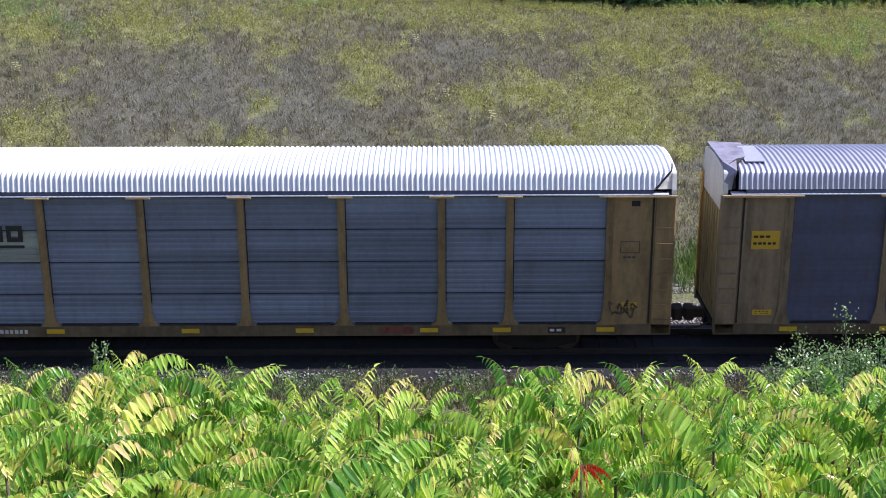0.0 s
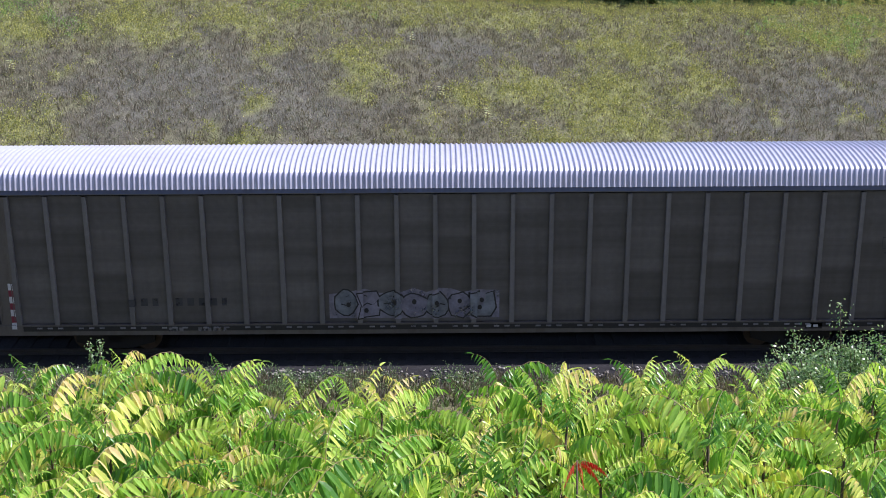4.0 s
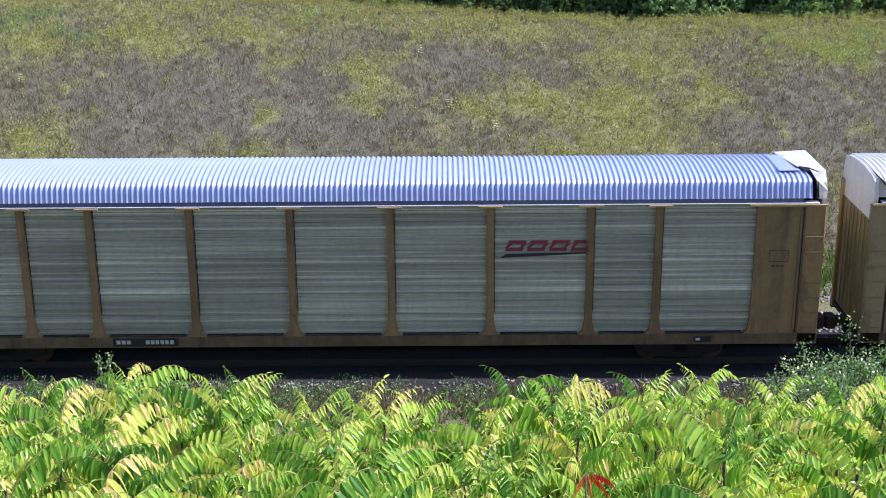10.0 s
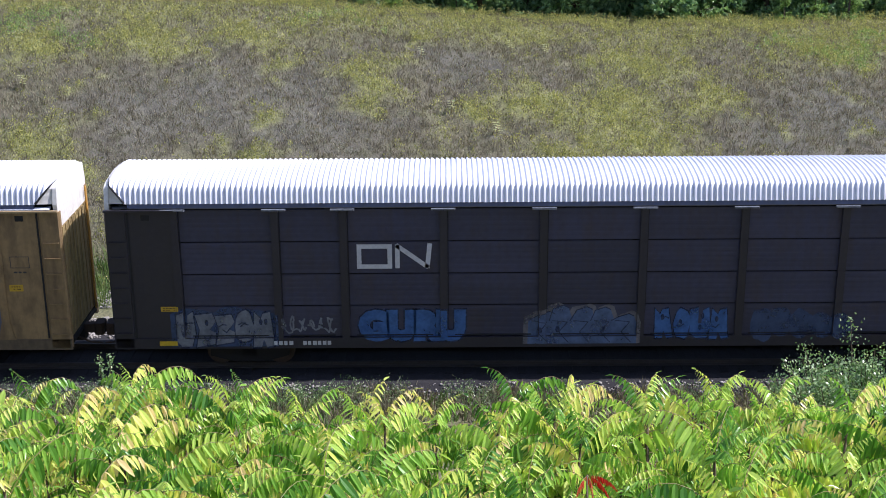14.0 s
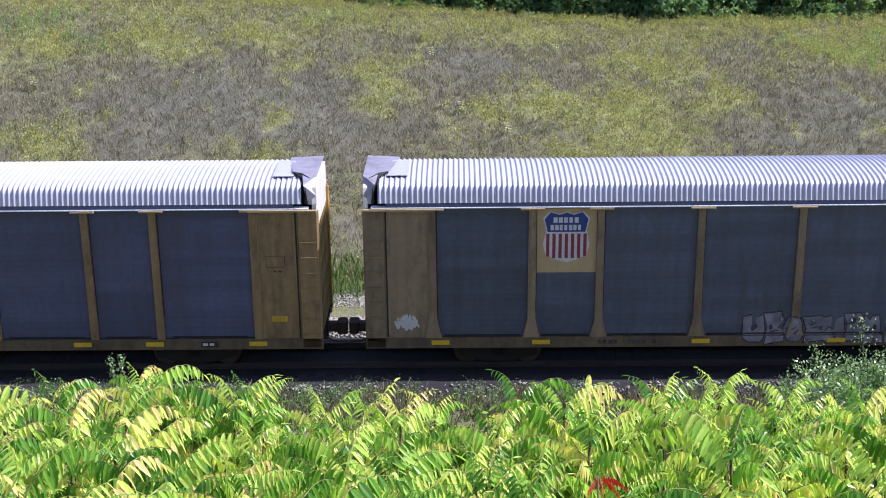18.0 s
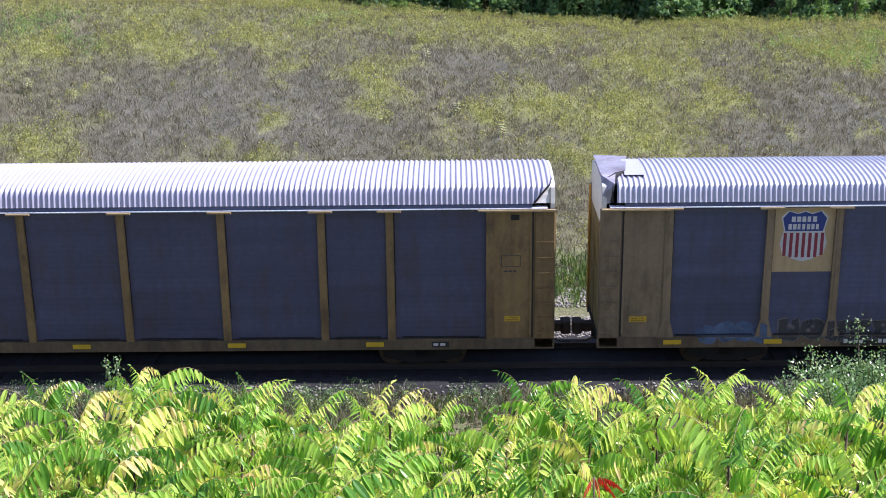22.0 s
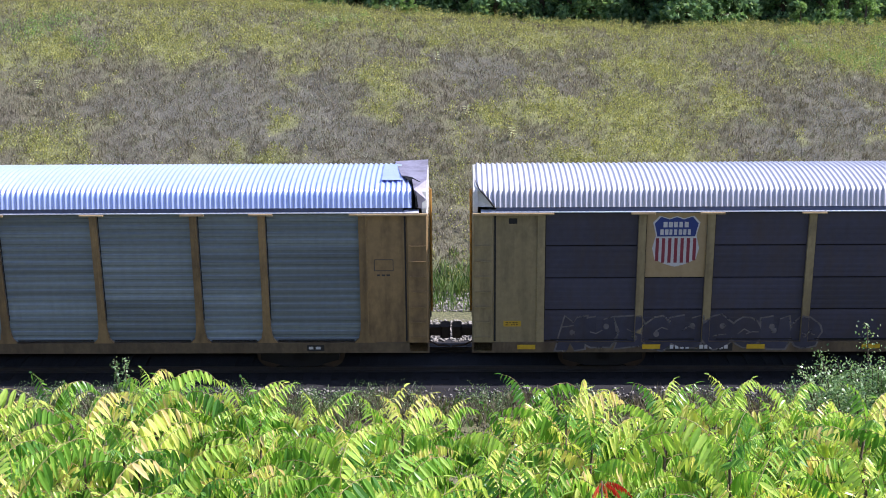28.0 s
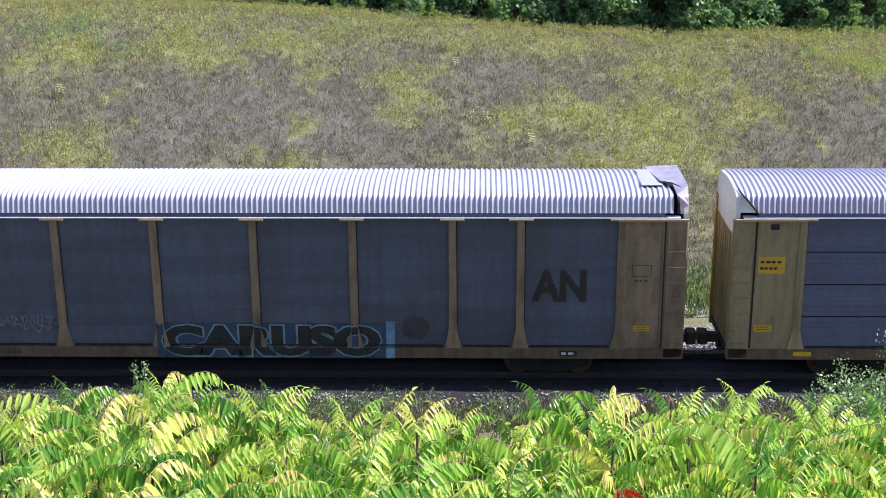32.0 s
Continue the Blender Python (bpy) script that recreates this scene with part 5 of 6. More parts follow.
    paint(root, "data_panel", [rect(23.9, 24.4, 0.82, 1.0)], "k", 1)
    paint(root, "data_lettering", bars(23.95, 24.35, 0.87, 0.95, 2, rng), "w", 2)
    paint(root, "placard", hollow(25.9, 26.45, 3.25, 3.6, 0.02) + bars(25.98, 26.38, 3.1, 3.15, 3, rng), "dk", 1)
    for s0, z0, w, h in spec.get("placards", ((0.9, 1.55, 0.5, 0.17), (26.0, 1.6, 0.45, 0.16))):
        paint(root, "notice_plate", [rect(s0, s0 + w, z0, z0 + h)], "y", 1)
        paint(root, "notice_lettering", bars(s0 + 0.06, s0 + w - 0.06, z0 + h * 0.62, z0 + h * 0.75, 4, rng) + bars(s0 + 0.06, s0 + w - 0.06, z0 + h * 0.25, z0 + h * 0.38, 5, rng), "k", 2)
    if spec["seed"] % 5 == 1 and "bays" not in spec:
        paint(root, "soot_stain", [ellipse(26.25 + rng.uniform(-0.2, 0.2), 1.5, 0.22, 0.30, 14, 0.25, rng)], "dirt", 0)
    if "shield" in spec:
        shield(root, (EDGE[2] + EDGE[3]) / 2 + HALF, spec["shield"] == "faded")
    for b in spec.get("plates", ()):
        paint(root, "name_board", [rect(*b[:4])], b[4], 0)
    if "emblem" in spec:
        emblem(root, *spec["emblem"])
    for fn, args, kw in spec.get("art", ()):
        fn(root, *args, **kw)
    del root["posts"]
    return root


def word(root, text, s0, s1, z0, z1, fill, line, fat=0.05, back=None):
    """A painted word with an outline."""
    if back:
        paint(root, "graffiti_backing", [[(s0 - 0.12, z0 - 0.02), (s1 + 0.12, z0 - 0.02), (s1 + 0.15, z1 + 0.05), ((s0 + s1) / 2, z1 + 0.14), (s0 - 0.1, z1 + 0.05)]], back, 0.5)
    m = 0.045
    lay_paint(root, "graffiti_outline", letters(text, s0 - m, s1 + m, z0 - m, z1 + m, fat + 0.035), line, 1, "")
    lay_paint(root, "graffiti_letters", letters(text, s0, s1, z0, z1, fat), fill, 2, "")


def smear(root, s0, s1, z0, z1, seed, mat, n=5):
    """A buffed-out, blurred patch of old paint."""
    rng = random.Random(seed)
    w = (s1 - s0) / n
    paint(root, "faded_paint", [ellipse(s0 + (k + 0.5) * w, (z0 + z1) / 2 + rng.uniform(-0.1, 0.1) * (z1 - z0), w * 0.62, (z1 - z0) * rng.uniform(0.38, 0.52), 14, 0.12, rng) for k in range(n)], mat, 0)


def p_(fn, *args, **kw):
    return fn, args, kw


M["rib_grey"] = surface("rib_grey_paint", (0.14, 0.132, 0.135, 1), (0.105, 0.098, 0.10, 1), 0.6, 0, 0.8, 8, 0.06, 0.2)
B3 = ((EDGE[3] + EDGE[4]) / 2 + HALF)      # middle of the fourth bay, where most names stand
B8 = ((EDGE[8] + EDGE[7]) / 2 + HALF)
BOARD3 = (EDGE[3] + HALF + 0.12, EDGE[4] + HALF - 0.12)
BOARD7 = (EDGE[7] + HALF + 0.12, EDGE[8] + HALF - 0.12)
SLATE = "dark slate car carrier wagon"
CARS = [
    dict(label="silver-blue car carrier wagon with four-tier panels and white roof", frame="yellow", panel="silver", split=True, roof="roof_white", hood=False, post="curve", tones={(3, 1): "pale_panel", 3: "silver"}, board=False, emblem=("three_black", 8.2, 3.75), art=[p_(smear, 19.1, 20.0, 0.8, 1.02, 2, "red2", 3), p_(scrawl, 25.7, 26.4, 1.3, 1.8, 8, "dirt", 0.06, 3)]),
    dict(label=SLATE + " and a yellow three-block emblem", frame="tan", panel="slate", roof="roof_grey", emblem=("three_yellow", B3 - 0.1, 3.5), placards=((0.92, 3.35, 0.8, 0.55), (1.1, 1.35, 0.55, 0.16), (26.0, 2.05, 0.55, 0.16)), art=[p_(smear, 15.3, 17.8, 1.25, 1.9, 3, "dk"), p_(scrawl, 20.5, 22.4, 1.1, 1.6, 4, "teal")]),
    dict(label="silver-blue four-tier car carrier wagon with red slanted emblem", frame="yellow", panel="silver", split=True, roof="roof_white", hood=False, post="curve", tones={(1, 1): "pale_panel", (1, 2): "pale_panel", (7, 1): "pale_panel"}, tape=(), number=5.2, emblem=("red_slant", B8 + 0.15, 3.72), placards=((0.95, 1.7, 0.45, 0.12), (26.0, 2.6, 0.35, 0.1))),
    dict(label="grey-brown car carrier wagon with many narrow ribs and purple graffiti", frame="grey_brown", panel="ash", roof="roof_grey", hood=False, post="rib", end="grey_brown", column="grey_brown", board=False, number=5.4, number_ink="fade", tape=(), placards=(), art=[p_(paint, "slot_band", [rect(1.3, 26.2, 0.88, 1.03)], "k", 1), p_(paint, "slot_band", [rect(1.4 + 0.3 * k, 1.55 + 0.3 * k, 0.95, 1.0) for k in range(82) if k % 4], "fade2", 2), p_(paint, "faded_lettering", bars(4.4, 7.4, 1.62, 1.85, 9, random.Random(7), 0.55), "dk", 1), p_(piece, 10.3, 14.9, 1.2, 2.05, 31, "grey", "k", "lilac", 7, "lilac")] + [p_(paint, "warning_stripe", [rect(0.98, 1.12, 0.95 + 0.2 * k, 1.15 + 0.2 * k)], "wr"[k % 2], 1) for k in range(7)]),
    dict(label=SLATE + ", yellow emblem, red, green and blue graffiti", frame="tan", panel="slate_d", roof="roof_grey", emblem=("three_yellow", B3 - 0.1, 3.5), board=False, number=6.5, number_ink="fade", art=[p_(smear, 9.5, 12.3, 0.85, 1.75, 5, "red2"), p_(piece, 12.7, 14.3, 1.15, 1.85, 6, "red2", "k", None, 3), p_(smear, 15.2, 17.6, 1.0, 1.9, 7, "g", 6), p_(piece, 18.3, 22.5, 0.82, 2.0, 8, "grey", "b", "lilac", 6, "lb"), p_(scrawl, 7.6, 8.4, 1.3, 1.7, 9, "grey", 0.03)]),
    dict(label="yellow and silver-green car carrier wagon with striped emblem and blue roof", frame="ochre", panel="green_silver", roof="roof_blue", hood=False, post="plain", end="white", top="amber", tones={2: "ochre", 8: "ochre"}, bays=[1.35, 2.62, 2.15] + [2.81] * 5 + [2.15, 2.62, 1.35], number=8.9, tape=(), pitch=0.21, emblem=("striped", B3 + 0.28, 3.55), placards=((0.6, 1.5, 0.5, 0.2), (26.2, 1.9, 0.5, 0.2))),
    dict(label=SLATE + ", worn shield, black and white graffiti", frame="bright_yellow", panel="slate_d", post="plain", roof="roof_grey2", hood=False, shield="faded", number=5.6, art=[p_(blocks, 9.3, 13.3, 0.82, 1.80, 12, "lg", "k", "k2", 4), p_(paint, "graffiti_bubble", [ellipse(13.45, 1.82, 0.40, 0.46, 18, 0.05, random.Random(3))], "k2", 2), p_(paint, "graffiti_bubble", [ellipse(13.45, 1.85, 0.32, 0.38, 18, 0.04, random.Random(4))], "lg", 3.5), p_(humps, 15.5, 21.2, 0.78, 2.15, 13, "k2", "b3", "lb", 5), p_(scrawl, 2.3, 4.3, 1.2, 2.2, 14, "dk", 0.06), p_(scrawl, 0.85, 1.5, 3.3, 3.8, 15, "dirt", 0.03, 3), p_(scrawl, 1.0, 1.6, 2.4, 2.9, 16, "dirt", 0.03, 3), p_(scrawl, 0.9, 1.5, 1.3, 1.8, 17, "dirt", 0.03, 3), p_(scrawl, 25.7, 26.6, 2.0, 2.4, 16, "dirt", 0.05, 4)]),
    dict(label="greenish silver car carrier wagon with red slanted emblem and zinc roof", frame="yellow", panel="green_silver", roof="roof_blue2", hood_tone="hood2", post="curve", number=7.1, tape=(0.7,), pitch=0.21, emblem=("red_slant", B8 + 0.15, 3.72), placards=()),
    dict(label=SLATE + ", yellow emblem and teal graffiti", frame="buff", panel="slate", roof="roof_white", hood=False, emblem=("three_yellow", B3 - 0.15, 3.45), number=6.9, board=False, tape=(24.0,), art=[p_(piece, 2.2, 4.8, 0.8, 1.8, 17, "teal", "k", "lb", 4, "mint"), p_(scrawl, 21.1, 22.6, 1.2, 1.85, 18, "b", 0.12), p_(scrawl, 25.7, 26.6, 1.7, 2.2, 19, "dirt", 0.05, 4), p_(paint, "notice_frame", hollow(0.95, 1.65, 3.35, 4.0, 0.03), "dk", 1)], placards=()),
    dict(label="blue-grey four-tier car carrier wagon with a maroon name board", frame="yellow", panel="slate_blue", split=True, roof="roof_white", hood=False, tones={(3, 0): "maroon", (3, 1): "maroon"}, emblem=("three_lines", B3 - 0.2, 4.05), board=False, number=5.3, number_ink="dk", tape=(), art=[p_(scrawl, 0.8, 1.6, 1.5, 2.0, 20, "dirt", 0.04, 4)], placards=((25.8, 2.55, 0.4, 0.2),)),
    dict(label="nearly black four-tier car carrier wagon with white emblem and blue graffiti", frame="brown", panel="umber", split=True, roof="roof_white", hood=False, post="plain", end="brown", column="brown", end_panel="brown", emblem=("worm_white", B3, 3.5), board=False, number=4.5, tape=(1.3, 26.1), placards=((1.4, 1.9, 0.5, 0.15), (26.1, 2.0, 0.5, 0.15)),
         art=[p_(piece, 1.8, 4.6, 0.82, 1.9, 21, "grey", "db", "db2", 5), p_(scrawl, 4.8, 6.4, 1.2, 1.7, 22, "grey", 0.05), p_(word, "GURU", 7.05, 10.15, 0.95, 1.9, "sky2", "db", 0.10), p_(humps, 12.0, 15.0, 0.85, 1.95, 23, "b2", "fade", "db", 5), p_(piece, 15.6, 17.7, 0.9, 1.95, 24, "sky2", "db", None, 4), p_(smear, 18.4, 21.2, 0.9, 1.9, 25, "db2", 5), p_(piece, 22.8, 25.3, 1.0, 1.9, 26, "lilac", "b", None, 5), p_(scrawl, 24.6, 25.4, 3.3, 3.9, 27, "grey", 0.03, 8)]),
    dict(label=SLATE + " and pale blue graffiti", frame="tan", panel="slate_d", post="plain", roof="roof_grey", number=6.9, art=[p_(smear, 18.2, 22.9, 1.25, 2.05, 28, "lb2", 7), p_(smear, 18.2, 22.9, 0.8, 1.35, 29, "b", 7), p_(piece, 18.6, 22.4, 1.2, 1.8, 30, "lb", "db", None, 8), p_(scrawl, 16.5, 18.2, 0.9, 1.8, 31, "grey", 0.06)]),
    dict(label=SLATE + ", yellow board, red and blue graffiti", frame="yellow", panel="slate", post="plain", roof="roof_grey", plates=((BOARD3[0], BOARD3[1], 3.0, 3.85, "plate2"),), emblem=("worm_black", B3, 3.42), number=6.1, board=False,
         art=[p_(paint, "graffiti_backing", [[(2.3, 1.0), (2.9, 1.5), (3.2, 2.0), (5.6, 2.1), (7.2, 2.2), (9.6, 2.15), (11.1, 2.0), (11.4, 1.75), (12.3, 1.45), (11.4, 1.1), (11.2, 0.78), (3.6, 0.78)]], "sky3", 0), p_(smear, 3.4, 7.4, 0.74, 1.3, 33, "red2", 6),
              p_(piece, 3.0, 7.1, 1.25, 2.1, 34, "lg", "k", None, 5, "pale_pink"), p_(paint, "graffiti_outline", [rect(7.35, 8.0, 0.9, 1.45), rect(7.9, 11.15, 0.74, 2.05)], "k2", 0.5),
              p_(paint_each, "graffiti_block", [rect(7.42, 7.95, 0.98, 1.4)] + [rect(8.02 + k * 0.78, 8.72 + k * 0.78, 0.86, 1.5) for k in range(4)], "red2b", 2), p_(paint_each, "graffiti_block", [rect(8.02 + k * 0.78, 8.72 + k * 0.78, 1.5, 1.97) for k in range(4)], "lg", 3), p_(piece, 15.1, 17.0, 1.15, 1.65, 36, "grey", "lilac", None, 6), p_(scrawl, 1.0, 1.6, 2.4, 3.4, 37, "b", 0.1)]),
    dict(label=SLATE + ", bright shield and pale graffiti", frame="tan", panel="slate_teal", roof="roof_grey", shield="new", number=6.6, board=False, number_ink="dk", art=[p_(piece, 10.9, 14.9, 0.8, 1.75, 38, "lilac", "dk", None, 7), p_(piece, 15.1, 18.1, 0.85, 1.8, 39, "lb2", "dk", "grey", 5), p_(scrawl, 0.9, 1.5, 1.3, 1.8, 40, "w", 0.06), p_(scrawl, 23.0, 25.5, 1.3, 2.0, 41, "dk", 0.06)]),
    dict(label="dull grey-green car carrier wagon with dark name line and black tags", frame="tan", panel="dull_green", roof="roof_blue2", hood_tone="hood2", plates=((BOARD3[0], BOARD3[1], 3.1, 3.75, "pale_dull"),), emblem=("dark_line", B3, 3.42), number=6.7, tape=(), number_ink="cream", art=[p_(scrawl, 2.0, 4.2, 1.15, 2.0, 42, "k", 0.08, 6), p_(scrawl, 7.0, 8.7, 1.2, 1.75, 43, "dk", 0.06), p_(scrawl, 0.8, 1.4, 1.7, 2.2, 44, "dirt", 0.04, 3)]),
    dict(label=SLATE + " and a yellow square emblem board", frame="bright_yellow", panel="slate_d", post="plain", roof="roof_grey2", hood=False, plates=((EDGE[2] + HALF + 0.2, EDGE[3] + HALF - 0.2, 3.12, 4.88, "y"),), emblem=("three_black", (EDGE[2] + EDGE[3]) / 2 + HALF + 0.02, 4.0), number=5.6, tape=(3.5, 9.0, 13.5, 18.0, 22.0), art=[p_(paint, "graffiti_bubble", [ellipse(1.15, 2.45, 0.33, 0.28, 12, 0.15, random.Random(1))], "lg", 1)]),
    dict(label=SLATE + ", bright shield and black graffiti", frame="tan", panel="slate", roof="roof_grey", shield="new", number=7.0, art=[p_(smear, 2.9, 5.0, 0.85, 1.5, 45, "b2", 4), p_(piece, 5.2, 9.2, 0.9, 1.6, 46, "dk", "fade", None, 6), p_(piece, 18.0, 23.2, 0.9, 1.75, 47, "k", "grey", None, 6), p_(scrawl, 12.5, 16, 1.4, 1.8, 48, "fade", 0.04)]),
    dict(label="grey-green car carrier wagon, pink board, white KARUSO graffiti", frame="yellow", panel="dull_green", roof="roof_grey", post="curve", plates=((BOARD3[0], BOARD3[1], 3.05, 3.85, "pink"),), emblem=("two_lines", B3 - 0.1, 3.45), number=6.8, tape=(), art=[p_(paint, "graffiti_halo", [[(1.9, 0.76), (9.4, 0.76), (9.5, 1.5), (8.6, 2.2), (6, 2.16), (4, 2.1), (1.95, 2.1)]], "red2b", 0), p_(word, "KARUSO", 2.05, 9.2, 0.8, 1.98, "lg", "b2", 0.085, "lb2"), p_(scrawl, 13.4, 14.0, 1.5, 1.8, 49, "lb", 0.05)]),
    dict(label=SLATE + ", beige board, outlined graffiti, white roof", frame="yellow", panel="slate_d", roof="roof_white", hood=False, plates=((BOARD3[0], BOARD3[1], 3.1, 3.85, "plate2"),), emblem=("three_black", B3 - 0.05, 3.45), number=6.9, board=False, tape=(2.0, 5.8, 8.1, 13.6, 16.3, 18.9), art=[p_(word, "NESKI", 2.0, 6.9, 0.80, 1.9, "lilac2", "k2", 0.07, "lilac3"), p_(word, "IRISH", 9.5, 12.0, 0.82, 1.9, "k2", "teal", 0.07, "lb3"), p_(scrawl, 12.3, 14.2, 1.4, 1.95, 50, "w", 0.03)]),
    dict(label="silver-blue car carrier wagon with striped emblem and blue zinc roof", frame="yellow", panel="silver_green", roof="roof_blue", post="curve", number=7.1, tape=(), pitch=0.21, emblem=("striped", B3 + 0.05, 3.5), placards=()),
    dict(label="umber four-tier car carrier wagon with shield, blue and green graffiti", frame="buff", panel="umber", split=True, post="plain", roof="roof_white2", hood=False, shield="new", number=5.6, tape=(1.3, 4.9, 7.9, 11.2, 15.0, 17.8, 20.6, 22.4), art=[p_(piece, 2.4, 10.0, 0.85, 1.85, 51, "umber", "fade", None, 9), p_(humps, 12.6, 16.6, 0.80, 1.75, 52, "db2", "db", "b", 6), p_(word, "MOFOW!", 17.6, 21.9, 0.9, 1.9, "mint2", "k", 0.08, None), p_(scrawl, 25.6, 26.5, 1.2, 1.7, 53, "dirt", 0.05, 4)]),
    dict(label=SLATE + " and a red, white and blue shield", frame="tan", panel="slate_teal", post="plain", roof="roof_grey", shield="new", number=6.2, tape=(1.6, 5.2, 8.6, 11.5, 14.2, 16.8, 21.7, 24.7), placards=((0.9, 1.55, 0.5, 0.17), (25.85, 3.3, 0.55, 0.32), (25.85, 2.1, 0.55, 0.32)), art=[p_(smear, 8.2, 9.6, 1.1, 1.5, 61, "dirt", 3)]),
    dict(label=SLATE + ", shield, black bubbles and AN tag", frame="tan", panel="slate_teal", roof="roof_grey", shield="new", number=6.6, board=False, number_ink="dk", tape=(), art=[p_(paint_each, "graffiti_outline", [ellipse(4.15, 1.5, 0.70, 0.74, 20, 0.03, random.Random(5)), ellipse(5.4, 1.52, 0.74, 0.66, 20, 0.03, random.Random(6))], "lg", 1), p_(paint_each, "graffiti_bubble", [ellipse(4.15, 1.5, 0.665, 0.705, 20, 0.03, random.Random(5)), ellipse(5.4, 1.52, 0.705, 0.625, 20, 0.03, random.Random(6))], "dk", 2), p_(scrawl, 6.6, 9.3, 1.55, 2.1, 55, "grey", 0.035, 10), p_(paint, "graffiti_backing", [rect(12.25, 19.0, 0.74, 1.80)], "db3", 0), p_(word, "CARUSO", 12.4, 18.75, 0.80, 1.72, "k2", "lb2", 0.06), p_(paint, "graffiti_edge", [rect(18.9, 19.15, 0.74, 1.85)], "lb", 1), p_(paint, "graffiti_bubble", [ellipse(19.75, 1.65, 0.42, 0.36)], "dk", 1), p_(word, "AN", 23.1, 24.6, 2.5, 3.4, "k", "dk", 0.02)]),
    dict(label="silver-blue four-tier car carrier wagon with yellow placards", frame="buff", panel="slate_blue", split=True, roof="roof_grey2", hood=False, placards=((0.75, 3.35, 0.75, 0.5), (0.75, 1.6, 0.5, 0.2))),
]
M["slate_d"] = surface("dark_slate_panel", (0.066, 0.071, 0.140, 1), (0.043, 0.047, 0.096, 1), 0.52, 0.1, 0.35, 6, 0.05, 0.3, (0.035, 0.034, 0.04, 1), band=0.13, stain=0.4)
M["roof_grey2"] = surface("pale_grey_roof", (0.48, 0.46, 0.57, 1), (0.38, 0.36, 0.46, 1), 0.44, 0.2, 0.4, 5, 0.03, 0.25, (0.45, 0.42, 0.47, 1), 0.5, 0.05)
M["roof_white2"] = surface("chalky_white_roof", (0.54, 0.54, 0.62, 1), (0.45, 0.45, 0.52, 1), 0.45, 0.12, 0.4, 5, 0.03, 0.2, (0.5, 0.47, 0.47, 1), 0.5, 0.04)
M["roof_blue2"] = surface("dull_zinc_roof", (0.43, 0.50, 0.80, 1), (0.35, 0.42, 0.72, 1), 0.42, 0.4, 0.4, 5, 0.02, 0.2, (0.45, 0.46, 0.55, 1), 0.5, 0.04)
M["ash"] = surface("ash_brown_panel", (0.092, 0.085, 0.086, 1), (0.066, 0.061, 0.063, 1), 0.55, 0.1, 0.35, 6, 0.05, 0.2, band=0.3)
M["pale_dull"] = surface("pale_name_board", (0.18, 0.20, 0.205, 1), (0.14, 0.157, 0.163, 1), 0.5, 0.1, 0.5, 7, 0.03, 0.2)
for key, c in (("k2", (0.014, 0.015, 0.022, 1)), ("b3", (0.10, 0.20, 0.42, 1)), ("sky3", (0.06, 0.17, 0.36, 1)), ("red2b", (0.20, 0.03, 0.035, 1)), ("pale_pink", (0.30, 0.24, 0.27, 1)), ("db3", (0.03, 0.06, 0.12, 1)), ("lb3", (0.20, 0.34, 0.36, 1)), ("lilac2", (0.25, 0.24, 0.29, 1)), ("lilac3", (0.12, 0.11, 0.18, 1)), ("mint2", (0.05, 0.20, 0.14, 1))):
    M[key] = flat("paint_" + key, c, 0.6, 0.25)
for key, c in (("lb2", (0.20, 0.33, 0.40, 1)), ("db2", (0.04, 0.07, 0.15, 1)), ("sky2", (0.05, 0.14, 0.36, 1)), ("b2", (0.09, 0.14, 0.26, 1)), ("fade2", (0.24, 0.23, 0.26, 1)), ("dirt", (0.07, 0.05, 0.032, 1))):
    M[key] = flat("paint_" + key, c, 0.6, 0.45)

PITCH, SPEED, FIRST = 28.679, 19.77, -6.10          # metres between wagons, metres a second, the first wagon's middle at the start
TRAIN = []
for number, spec in enumerate(CARS):
    spec["seed"] = number
    TRAIN.append(carrier(spec))


